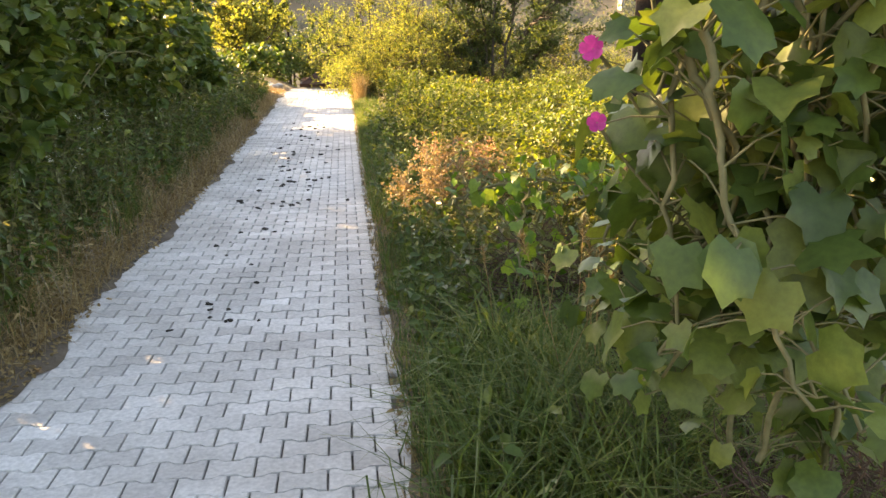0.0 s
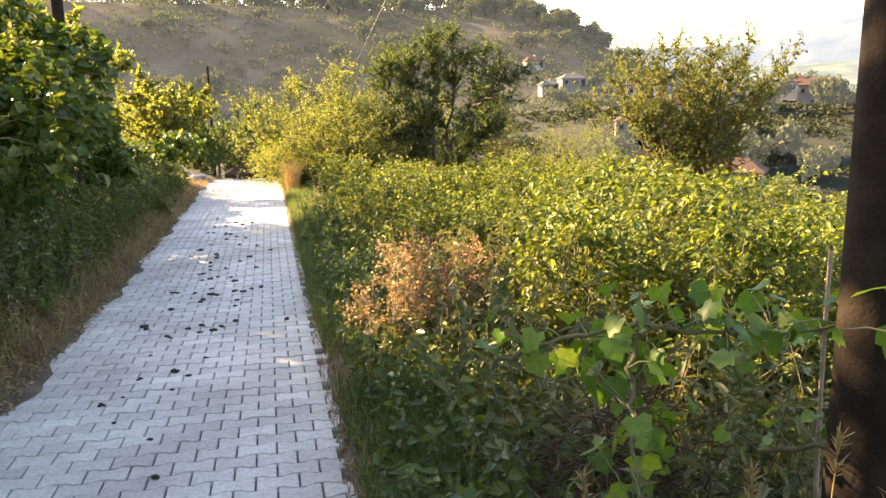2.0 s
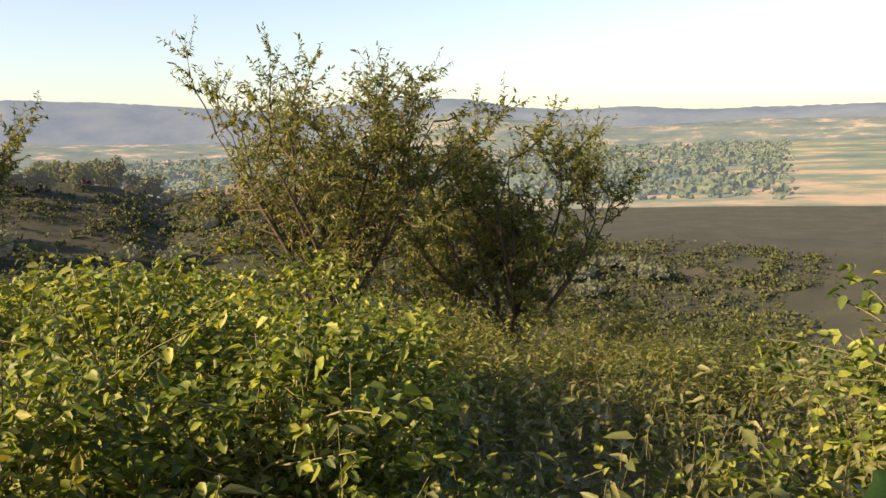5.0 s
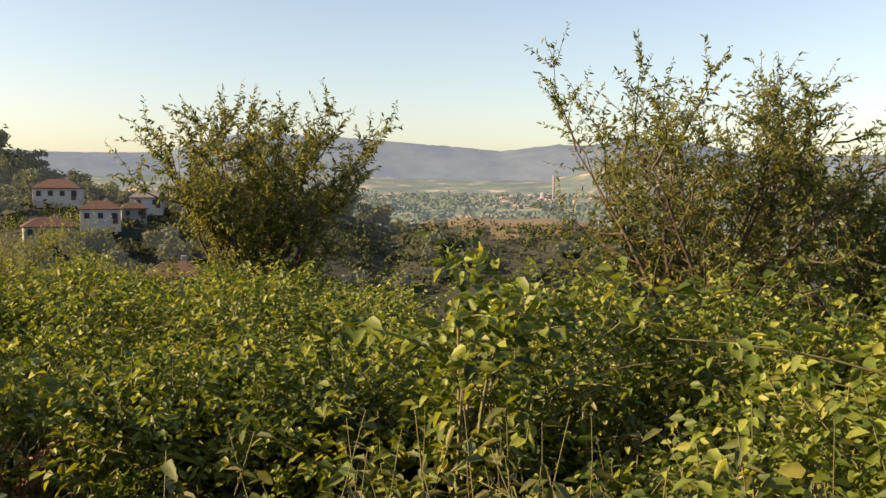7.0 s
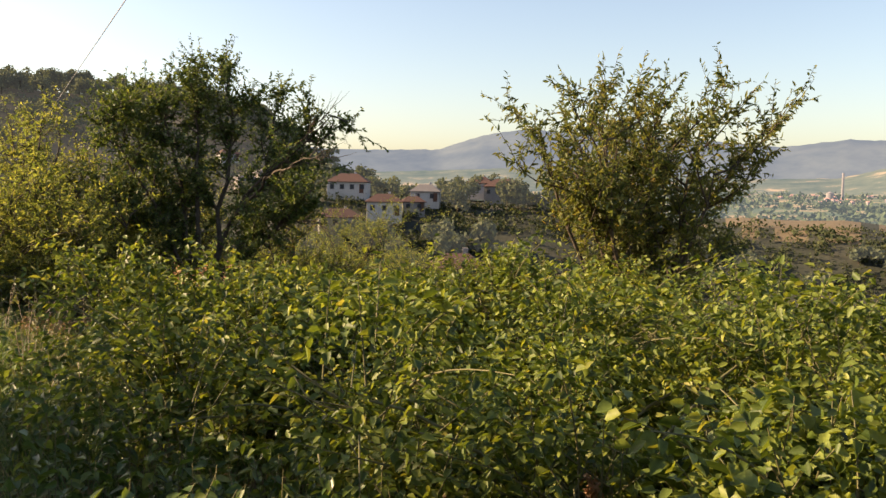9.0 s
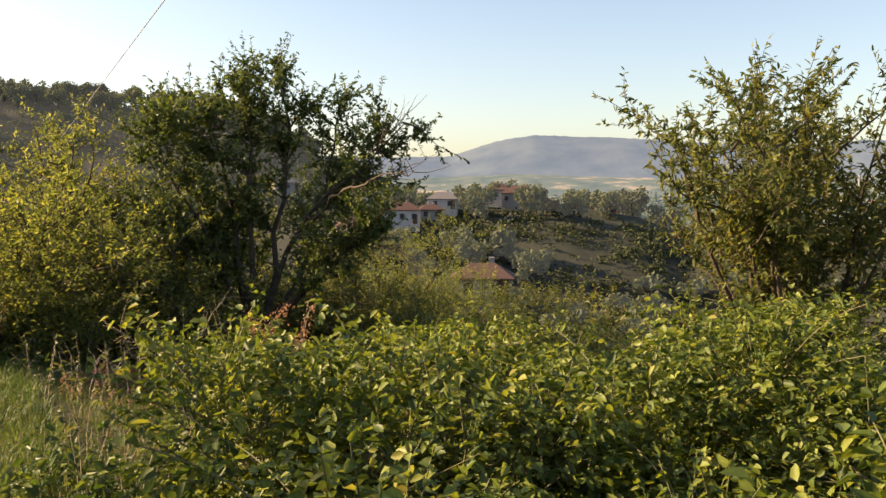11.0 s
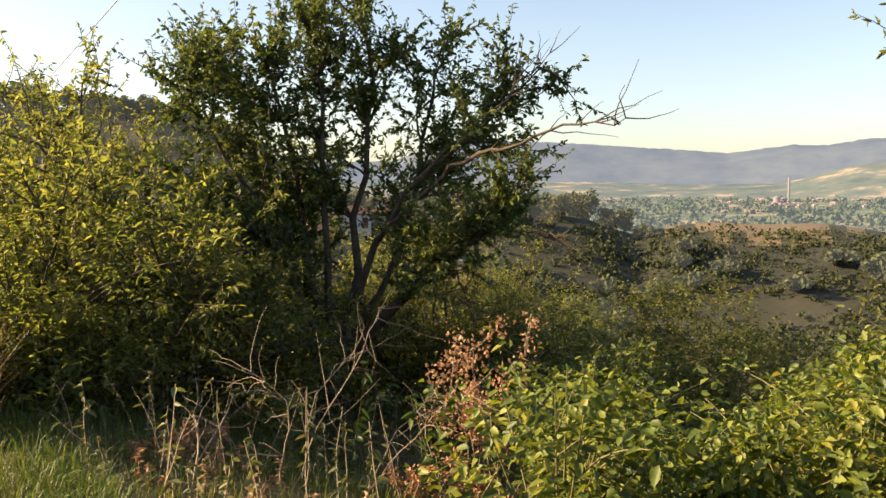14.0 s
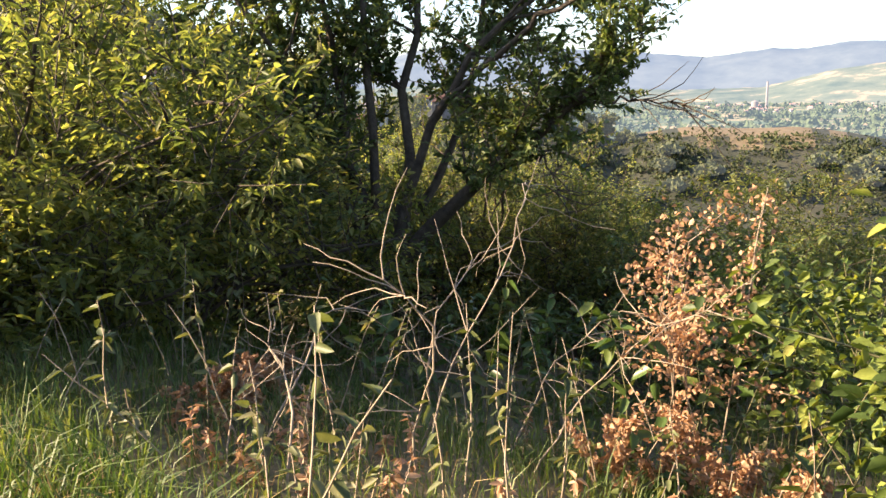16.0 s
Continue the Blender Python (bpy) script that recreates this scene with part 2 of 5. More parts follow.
class Tubes:
    """Collects tapered tubes along polylines into one mesh."""

    def __init__(self, sides=5):
        self.v, self.f, self.n, self.sides = [], [], 0, sides

    def add(self, pts, r0, r1):
        pts = np.asarray(pts, dtype=float)
        k, s = len(pts), self.sides
        tang = np.gradient(pts, axis=0)
        tang /= np.linalg.norm(tang, axis=1)[:, None] + 1e-9
        ref = np.array([0.31, 0.93, 0.2])
        a = np.cross(tang, ref)
        a /= np.linalg.norm(a, axis=1)[:, None] + 1e-9
        b = np.cross(tang, a)
        rad = np.linspace(r0, r1, k)
        ang = np.arange(s) * 2 * np.pi / s
        ring = pts[:, None, :] + rad[:, None, None] * (np.cos(ang)[None, :, None] * a[:, None, :] + np.sin(ang)[None, :, None] * b[:, None, :])
        self.v.append(ring.reshape(-1, 3))
        i, j = np.meshgrid(np.arange(k - 1), np.arange(s), indexing="ij")
        q = np.stack([i * s + j, i * s + (j + 1) % s, (i + 1) * s + (j + 1) % s, (i + 1) * s + j], -1).reshape(-1, 4)
        self.f.append(q + self.n)
        self.n += k * s

    def build(self, name, material, parent, label=""):
        return mesh_obj(name, np.concatenate(self.v), np.concatenate(self.f), material, parent, label, True)


def unit(a):
    return a / (np.linalg.norm(a, axis=-1, keepdims=True) + 1e-9)




def leaves(name, pts, normals, dirs, length, width, material, parent, fold=0.25, droop=0.15, label=""):
    """Folded leaves, each of two four-sided halves along a midrib that droops."""
    n = len(pts)
    nrm = unit(np.asarray(normals))
    d = np.asarray(dirs) - nrm * np.sum(np.asarray(dirs) * nrm, 1, keepdims=True)
    d = unit(d + 1e-4)
    side = np.cross(d, nrm)
    L = np.broadcast_to(length, (n,))[:, None]
    W = np.broadcast_to(width, (n,))[:, None]
    v = np.empty((n, 6, 3))
    v[:, 0] = pts
    v[:, 1] = pts + d * L * 0.30 + side * W * 0.5 + nrm * W * fold
    v[:, 2] = pts + d * L * 0.70 + side * W * 0.40 + nrm * (W * fold * 0.7 - L * droop * 0.5)
    v[:, 3] = pts + d * L - nrm * L * droop
    v[:, 4] = pts + d * L * 0.70 - side * W * 0.40 + nrm * (W * fold * 0.7 - L * droop * 0.5)
    v[:, 5] = pts + d * L * 0.30 - side * W * 0.5 + nrm * W * fold
    base = (np.arange(n) * 6)[:, None]
    f = np.concatenate([base + np.array([0, 1, 2, 3]), base + np.array([0, 3, 4, 5])])
    return mesh_obj(name, v.reshape(-1, 3), f, material, parent, label)


def blades(name, base, height, lean, width, material, parent, rng, label=""):
    """Grass: each blade a bent strip of two quads, tapering."""
    n = len(base)
    a = rng.uniform(0, 2 * np.pi, n)
    out_d = np.stack([np.cos(a), np.sin(a), np.zeros(n)], 1)
    side = np.stack([-np.sin(a), np.cos(a), np.zeros(n)], 1)
    tw = rng.uniform(0, 2 * np.pi, n)
    side = side * np.cos(tw)[:, None] + out_d * np.sin(tw)[:, None] * 0.6
    H = np.broadcast_to(height, (n,))[:, None]
    W = np.broadcast_to(width, (n,))[:, None] * 0.5
    B = (np.broadcast_to(lean, (n,)) * rng.uniform(0.3, 1.3, n))[:, None]
    up = np.array([0, 0, 1.0])
    mid = base + up * H * 0.6 + out_d * H * B * 0.3
    tip = base + up * H * (1 - 0.35 * B) + out_d * H * B
    v = np.stack([base - side * W, base + side * W, mid + side * W * 0.8, mid - side * W * 0.8, tip + side * W * 0.12, tip - side * W * 0.12], 1)
    b = (np.arange(n) * 6)[:, None]
    f = np.concatenate([b + np.array([0, 1, 2, 3]), b + np.array([3, 2, 4, 5])])
    return mesh_obj(name, v.reshape(-1, 3), f, material, parent, label)


# ---- the lie of the land ----
TURN = 0.119


def axis_x(y):
    return -1.12 - TURN * (y - 3.2)


def road_z(y):
    return np.interp(y, [-60, 0, 10, 16, 22, 26, 40, 80, 200], [3.0, 0.0, -0.54, -0.70, -0.84, -1.1, -2.6, -7.0, -14.0])


def wob(x, y, s, seed=0.0):
    return (np.sin(x / s + seed) * np.cos(y / s * 1.13 + seed * 2) + 0.5 * np.sin(x / s * 2.3 + y / s * 1.7 + seed))


def hill_sky(az):
    """Elevation angle of the near hill's brow, by bearing."""
    return np.interp(az, [-180, -120, -60, -25, -10, 0, 6, 10, 14, 16.5, 18, 22, 30, 40], [0.5, 1, 4.5, 6.0, 6.0, 5.6, 5.5, 5.2, 4.0, 2.4, 1.6, -0.2, -1.2, -3.0])


def ground_z(x, y):
    x, y = np.asarray(x, float), np.asarray(y, float)
    u = x - axis_x(y)
    r = np.hypot(x, y - 8)
    az = np.degrees(np.arctan2(x, y - 8))
    rz = road_z(y)
    near = np.where(u < 0, np.interp(-u, [0, 0.9, 1.2, 2.4, 4, 12, 60, 200], [0, 0, 0.06, 0.55, 0.9, 1.6, 8, 20]),
                    np.interp(u, [0, 0.95, 1.3, 2.2, 5, 9, 14, 30, 80, 140], [0, 0, 0.03, -0.06, -0.55, -1.25, -2.3, -6.5, -20, -30]))
    near = near - 0.5 * np.clip((y - 14) / 7, 0, 1) * np.clip((u - 1.5) / 2.6, 0, 1)
    z0 = rz + near + 0.05 * wob(x, y, 0.7) * np.clip((np.abs(u) - 1.1) / 1.5, 0, 1)
    # valley, then the near hill, the houses' spur, the field mound, the plain
    valley = np.interp(az, [-180, -40, -15, 0, 15, 40, 60, 100, 180], [8, 5, -14, -22, -26, -32, -34, -32, -10])
    hill = np.tan(np.radians(hill_sky(az))) * 315
    spur = np.interp(az, [-60, 0, 14, 18, 26, 33, 38, 43, 50], [-10, -10, -4, -2.2, -3.6, -3.2, -5.2, -12, -25])
    mound = np.interp(az, [36, 42, 46, 52, 57, 66, 75, 90], [-26, -8.5, -6.6, -6.6, -9, -22, -22, -26])
    m200 = np.maximum(spur, mound)
    z1 = valley + 1.2 * wob(x, y, 14, 2.0)
    zz = np.interp(r, [0, 30, 90], [0, 0, 1]) * 1.0
    z = z0 * (1 - zz) + np.minimum(z0, z1 + 4) * zz
    s1 = np.clip((r - 95) / 105, 0, 1)
    s1 = s1 * s1 * (3 - 2 * s1)
    z = z * (1 - s1) + (m200 + 0.6 * wob(x, y, 9, 1)) * s1
    s2 = np.clip((r - 215) / 105, 0, 1)
    s2 = s2 * s2 * (3 - 2 * s2)
    back = np.where(az < 24, hill, -45)
    z = z * (1 - s2) + back * s2
    s3 = np.clip((r - 420) / 400, 0, 1)
    z = z * (1 - s3) + np.interp(r, [800, 2100, 3000], [-45.0, -20.0, -2.0]) * s3
    return z


def polar_grid(r0, r1, nr, na, a0=-180, a1=180):
    rr = r0 * (r1 / r0) ** (np.arange(nr) / (nr - 1))
    aa = np.radians(np.linspace(a0, a1, na))
    return rr, aa


rr, aa = polar_grid(0.02, 4700.0, 210, 361)
R, A = np.meshgrid(rr, aa[:-1], indexing="ij")
GX, GY = R * np.sin(A), 8 + R * np.cos(A)
GZ = ground_z(GX, GY)
gu = np.abs(GX - axis_x(GY))
GZ = np.where((gu < 1.05) & (R < 70), GZ - 0.07, GZ)
na = R.shape[1]
ii, jj = np.meshgrid(np.arange(len(rr) - 1), np.arange(na), indexing="ij")
gf = np.stack([ii * na + jj, (ii + 1) * na + jj, (ii + 1) * na + (jj + 1) % na, ii * na + (jj + 1) % na], -1).reshape(-1, 4)
gv = np.stack([GX, GY, GZ], -1).reshape(-1, 3)
gv = np.concatenate([gv, [[0, 8, float(ground_z(0, 8))]]])
ground = mesh_obj("ground", gv, gf, GROUND, None, "", True)
tagged(ground, "dry brown earth falling away into a valley", "ground", kind="structure")
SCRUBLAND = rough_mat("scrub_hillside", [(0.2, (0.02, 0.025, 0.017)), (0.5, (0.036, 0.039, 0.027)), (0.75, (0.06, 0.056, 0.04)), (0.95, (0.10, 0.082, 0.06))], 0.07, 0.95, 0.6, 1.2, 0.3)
STUBBLE = rough_mat("stubble_field", [(0.2, (0.11, 0.085, 0.05)), (0.8, (0.19, 0.14, 0.085))], 0.3, 0.95, 0.4, 3.0, 0.1)
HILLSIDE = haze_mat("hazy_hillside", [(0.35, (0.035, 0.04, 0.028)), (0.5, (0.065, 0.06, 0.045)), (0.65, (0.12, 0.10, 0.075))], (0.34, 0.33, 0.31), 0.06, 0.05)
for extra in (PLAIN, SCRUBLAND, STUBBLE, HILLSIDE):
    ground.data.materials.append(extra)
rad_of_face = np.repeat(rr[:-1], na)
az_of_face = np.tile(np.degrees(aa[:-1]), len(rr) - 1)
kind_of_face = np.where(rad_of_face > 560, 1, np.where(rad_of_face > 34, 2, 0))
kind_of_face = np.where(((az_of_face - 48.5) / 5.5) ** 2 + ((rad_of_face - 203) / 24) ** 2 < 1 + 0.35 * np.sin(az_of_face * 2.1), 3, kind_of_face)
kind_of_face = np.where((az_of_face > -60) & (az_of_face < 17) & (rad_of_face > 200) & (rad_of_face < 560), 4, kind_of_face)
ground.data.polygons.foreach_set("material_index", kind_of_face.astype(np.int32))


def ridge(name, dist, prof, material, label, depth=500, jag=4.0, a0=-30, a1=110, n=420):
    """A far range of hills with a brow and a slope towards the viewer."""
    az = np.linspace(a0, a1, n)
    el = np.interp(az, [p[0] for p in prof], [p[1] for p in prof])
    rng = np.random.default_rng(3)
    vs = []
    for k, (dr, h) in enumerate(((-depth, 0.0), (-depth * 0.6, 0.35), (-depth * 0.25, 0.78), (0, 1.0), (60, 0.9))):
        d = dist + dr
        top = np.tan(np.radians(el)) * dist
        z = -60 + (top + 60) * h + (rng.normal(0, jag * 0.35, n) if h == 1.0 else jag * 2 * np.sin(az * (0.21 + 0.07 * k) + k) * h)
        vs.append(np.stack([d * np.sin(np.radians(az)), 8 + d * np.cos(np.radians(az)), z], 1))
    v = np.concatenate(vs)
    i, j = np.meshgrid(np.arange(4), np.arange(n - 1), indexing="ij")
    f = np.stack([i * n + j, i * n + j + 1, (i + 1) * n + j + 1, (i + 1) * n + j], -1).reshape(-1, 4)
    ob = mesh_obj(name, v, f, material, None, "", True)
    return tagged(ob, label, "hills", kind="structure")


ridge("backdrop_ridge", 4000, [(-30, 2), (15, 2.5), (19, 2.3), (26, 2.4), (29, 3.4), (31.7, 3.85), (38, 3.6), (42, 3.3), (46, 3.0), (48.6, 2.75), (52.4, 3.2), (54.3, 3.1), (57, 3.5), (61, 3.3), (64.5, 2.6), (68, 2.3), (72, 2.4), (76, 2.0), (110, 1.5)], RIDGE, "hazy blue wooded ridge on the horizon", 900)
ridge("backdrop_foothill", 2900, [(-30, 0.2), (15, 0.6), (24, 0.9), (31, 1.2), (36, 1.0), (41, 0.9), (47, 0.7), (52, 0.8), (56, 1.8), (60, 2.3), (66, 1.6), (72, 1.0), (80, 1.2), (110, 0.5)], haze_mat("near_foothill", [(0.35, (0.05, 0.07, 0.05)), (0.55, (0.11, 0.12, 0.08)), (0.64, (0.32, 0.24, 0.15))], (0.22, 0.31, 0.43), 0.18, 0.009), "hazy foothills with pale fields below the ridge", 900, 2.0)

# ---- plants ----
def gz(x, y):
    return float(ground_z(x, y))


def sprig_leaves(orig, dirs, length, per, rng, spread=0.7, upness=0.5):
    """Leaf roots, normals and directions along short sprigs."""
    n = len(orig)
    k = np.tile(np.linspace(0.15, 1.0, per), n)
    o = np.repeat(orig, per, 0)
    d = np.repeat(unit(dirs), per, 0)
    L = np.repeat(np.broadcast_to(length, (n,)), per)[:, None]
    side = unit(rng.normal(size=(n * per, 3)))
    pts = o + d * L * k[:, None]
    ld = unit(d * 0.5 + side * spread)
    nr = unit(np.array([0, 0, 1.0]) * upness + side * 0.55 + rng.normal(size=(n * per, 3)) * 0.4)
    return pts, nr, ld


def bush(name, loc, radii, label, category, leaf, leaf_len, leaf_wid, sprigs=700, per=8, shoots=14, seed=0, group="", stem=STEM, sprig_len=0.22, narrow=False, floor=0.0, shoot_len=0.6):
    """A shrub: stems from the base, sprigs of leaves over uneven clumps, long shoots standing out of it."""
    rng = np.random.default_rng(seed)
    e = empty(name, (loc[0], loc[1], gz(loc[0], loc[1]) - 0.03 if len(loc) < 3 else loc[2]), label, category, group)
    rx, ry, rz = radii
    nb = 11
    c = rng.normal(size=(nb, 3)) * np.array([rx, ry, rz]) * 0.54
    c[:, 2] = rz * rng.uniform(0.10, 0.74, nb)
    cr = rng.uniform(0.24, 0.44, nb)[:, None] * np.array([rx, ry, rz * 0.6])
    w = rng.integers(0, nb, sprigs)
    dr = unit(rng.normal(size=(sprigs, 3)) + np.array([0, 0, 0.25]))
    o = c[w] + dr * cr[w] * rng.uniform(0.72, 1.08, sprigs)[:, None]
    o[:, 2] = np.maximum(o[:, 2], floor + rng.uniform(0.02, 0.25, sprigs))
    sd_ = unit(dr + np.array([0, 0, 0.6]) + rng.normal(size=(sprigs, 3)) * 0.5)
    P, N, D = sprig_leaves(o, sd_, sprig_len, per, rng, 0.7, 0.9)
    tubes = Tubes(4)
    for i in range(nb * 2):
        b = c[i % nb] + rng.normal(size=3) * cr[i % nb] * 0.5
        s = np.array([rng.normal() * rx * 0.15, rng.normal() * ry * 0.15, 0.0])
        t = np.linspace(0, 1, 6)[:, None]
        p = s * (1 - t) + b * t
        p[:, 2] += 0.15 * rz * np.sin(t[:, 0] * np.pi)
        tubes.add(p, 0.014, 0.005)
    for i in range(0, sprigs, 4):
        tubes.add([o[i] - sd_[i] * 0.15, o[i] + sd_[i] * sprig_len], 0.004, 0.002)
    PS, NS, DS = [P], [N], [D]
    for i in range(shoots):
        j = rng.integers(0, nb)
        d0 = unit(rng.normal(size=3) * np.array([0.8, 0.8, 0.2]) + np.array([0, 0, 1.0]))
        b = c[j] + cr[j] * np.array([d0[0], d0[1], abs(d0[2])]) * 0.8
        t = np.linspace(0, 1, 7)[:, None]
        ln = shoot_len * rng.uniform(0.5, 1.2)
        p = b + d0 * ln * t + np.array([d0[0], d0[1], -0.5]) * ln * 0.45 * t * t
        tubes.add(p, 0.005, 0.002)
        oo = p[rng.integers(1, 7, 12)]
        a_, b_, c_ = sprig_leaves(oo, unit(rng.normal(size=(12, 3)) + np.array([0, 0, 0.5])), 0.09, 3, rng, 0.7, 1.1)
        PS.append(a_), NS.append(b_), DS.append(c_)
    P, N, D = np.concatenate(PS), np.concatenate(NS), np.concatenate(DS)
    k = len(P)
    sc = rng.uniform(0.6, 1.25, k)
    tubes.build("branchwork", stem, e)["kind"] = "stuff"
    leaves("foliage", P, N, D, leaf_len * sc, leaf_wid * sc, leaf, e)
    return e


def limb_path(start, d, length, rng, wobble=0.12, up=0.0, k=6):
    pts = [np.asarray(start, float)]
    d = unit(np.asarray(d, float))
    for i in range(k):
        d = unit(d + rng.normal(size=3) * wobble + np.array([0, 0, up]))
        pts.append(pts[-1] + d * length / k)
    return np.array(pts), d


def tree(name, loc, label, height, spread, leaf, leaf_len, leaf_wid, seed, trunk_r=0.08, trunk_h=0.6, lean=(0, 0), limbs=6, boughs=6, twigs=7, per=9, group="", category="tree", up=0.05, bare=(), low=0.0, stems=(), sink=0.15):
    """A tree grown limb by limb: trunk, limbs, boughs, twigs, leaves along the twigs."""
    rng = np.random.default_rng(seed)
    e = empty(name, loc, label, category, group)
    trunk, wood, P, N, D = Tubes(8), Tubes(5), [], [], []
    tp, td = limb_path((0, 0, -sink), (lean[0], lean[1], 1.0), trunk_h + sink, rng, 0.08)
    trunk.add(tp, trunk_r * 1.25, trunk_r * 0.85)
    grown = []
    for line, r0 in stems:
        ln = np.array(line, float) - np.array(loc)
        t = np.linspace(0, len(ln) - 1, 9)
        lp = np.stack([np.interp(t, np.arange(len(ln)), ln[:, q]) for q in range(3)], 1)
        lp[1:-1] += rng.normal(0, 0.03, (7, 3))
        grown.append((lp, unit(lp[-1] - lp[5]), np.sum(np.linalg.norm(np.diff(lp, axis=0), axis=1)) * 0.5, r0))
    for i in range(0 if stems else limbs):
        a = 2 * np.pi * i / limbs + rng.uniform(-0.4, 0.4)
        tilt = 1.05 * math.sqrt((i * 0.618 + 0.07) % 1.0)
        d = np.array([np.cos(a) * tilt * spread / height * 1.5 + lean[0] * 0.3, np.sin(a) * tilt * spread / height * 1.5 + lean[1] * 0.3, 1.0 - low * tilt])
        L = (height - trunk_h) * rng.uniform(0.64, 0.74)
        lp, ld = limb_path(tp[-1 - (i % 2)], d, L, rng, 0.13, up, 8)
        grown.append((lp, ld, L, trunk_r * 0.6))
    for lp, ld, L, r0 in grown:
        wood.add(lp, r0, 0.008)
        for j in range(boughs):
            q = rng.uniform(0.38 if stems else 0.2, 1.0) if j else 1.0
            b0 = lp[min(int(q * 8), 8)]
            bd = unit(ld * 0.7 + unit(rng.normal(size=3)) * 0.95 + np.array([0, 0, 0.15]))
            bl = L * rng.uniform(0.25, 0.5) * (1.25 - 0.5 * q)
            bp, bdd = limb_path(b0, bd, bl, rng, 0.18, up, 5)
            wood.add(bp, 0.016, 0.004)
            for t in range(twigs):
                w0 = bp[rng.integers(1, 6)] if t else bp[-1]
                wd = unit(bdd * 0.6 + unit(rng.normal(size=3)) * 0.9 + np.array([0, 0, 0.35]))
                wl = rng.uniform(0.2, 0.5) * (height / 4.5)
                wp, _ = limb_path(w0, wd, wl, rng, 0.12, up, 3)
                wood.add(wp, 0.005, 0.002)
                a_, n_, d_ = sprig_leaves(np.array([wp[0], wp[1]]), np.array([wp[1] - wp[0], wp[3] - wp[1]]), np.array([wl / 3, wl * 0.7]), per, rng, 0.75, 0.35)
                P.append(a_), N.append(n_), D.append(d_)
    for line, r0 in bare:
        ln = np.array(line, float) - np.array(loc)
        t = np.linspace(0, len(ln) - 1, len(ln) * 4)
        lp = np.stack([np.interp(t, np.arange(len(ln)), ln[:, q]) for q in range(3)], 1)
        lp[1:-1] += rng.normal(0, 0.025, (len(lp) - 2, 3))
        wood.add(lp, r0, 0.004)
        ld = unit(lp[-1] - lp[len(lp) // 2])
        for j in range(16):
            b0 = lp[rng.integers(len(lp) // 2, len(lp))]
            bp, bdd = limb_path(b0, unit(ld + rng.normal(size=3) * 0.7 + np.array([0, 0, 0.3])), rng.uniform(0.2, 0.7), rng, 0.2, 0.03, 5)
            wood.add(bp, 0.006, 0.0015)
    P, N, D = np.concatenate(P), np.concatenate(N), np.concatenate(D)
    sc = rng.uniform(0.6, 1.25, len(P))
    trunk.build("trunk", BARK, e)
    wood.build("branchwork", BARK, e)
    leaves("crown", P, N, D, leaf_len * sc, leaf_wid * sc, leaf, e, 0.2, 0.12)
    return e


# trees beyond the hedge
STEMS = [([(1.42, 22.67, -1.14), (1.75, 22.39, -0.73), (2.1, 21.88, -0.15), (2.37, 21.52, 0.2), (2.67, 21.03, 0.69)], 0.085),
         ([(1.34, 22.71, -1.25), (1.35, 22.85, -0.82), (1.18, 23.0, -0.19), (1.14, 23.09, 0.66), (0.92, 23.18, 1.6), (0.77, 23.2, 2.2)], 0.07),
         ([(1.42, 22.67, -1.14), (1.78, 22.55, 0.1), (2.04, 22.32, 0.6), (2.49, 21.98, 1.14), (3.22, 21.6, 1.91)], 0.05),
         ([(1.4, 22.69, -1.14), (1.66, 22.83, -0.2), (1.79, 22.95, 0.84), (1.98, 22.91, 1.89), (1.74, 22.92, 2.7)], 0.06),
         ([(1.3, 22.75, -1.14), (1.25, 23.18, -0.32), (0.95, 23.67, 0.67), (0.7, 23.77, 1.73), (0.21, 23.86, 2.11)], 0.05),
         ([(1.4, 22.69, -1.14), (1.95, 22.76, -0.45), (2.39, 22.82, 0.66), (2.54, 22.7, 1.7), (2.62, 22.6, 2.2)], 0.05),
         ([(1.38, 22.7, -1.14), (1.35, 22.9, 0.5), (1.4, 23.0, 1.7), (1.3, 23.0, 2.4)], 0.05),
         ([(1.28, 22.76, -1.08), (0.96, 22.76, -0.6), (0.4, 22.9, 0.18), (-0.07, 23.1, 0.66)], 0.04),
         ([(1.3, 22.75, -1.1), (0.9, 22.9, 0.0), (0.35, 23.1, 1.1), (0.0, 23.2, 1.9)], 0.04)]
DEAD = [([(1.78, 22.55, 0.1), (2.13, 21.93, 0.76), (2.2, 21.09, 1.0), (2.3, 20.11, 1.12), (2.37, 19.37, 1.18)], 0.032),
        ([(2.19, 21.83, -0.15), (2.24, 21.56, -0.19), (2.28, 21.39, -0.59)], 0.014),
        ([(2.49, 21.98, 1.14), (2.71, 21.64, 1.5), (3.13, 21.32, 2.01)], 0.018),
        ([(2.37, 21.52, 0.2), (2.62, 21.1, 0.28), (2.75, 20.7, 0.22)], 0.016)]
tree("almond_tree", (1.08, 22.82, -1.85), "dark almond tree with a leaning forked trunk and bare side branches", 4.6, 4.0, LEAF_DARK, 0.068, 0.029, 11, 0.125, 0.72, (0.5, -0.2), 8, 18, 12, 11, stems=STEMS, bare=DEAD, sink=0.3)
tree("almond_tree", (5.7, 17.3, gz(5.7, 17.3)), "young almond tree with upright leafy shoots", 5.3, 2.7, LEAF_ALMOND, 0.085, 0.027, 21, 0.07, 0.8, (0.0, 0.0), 15, 8, 11, 10, "almond trees on the slope", up=0.12)
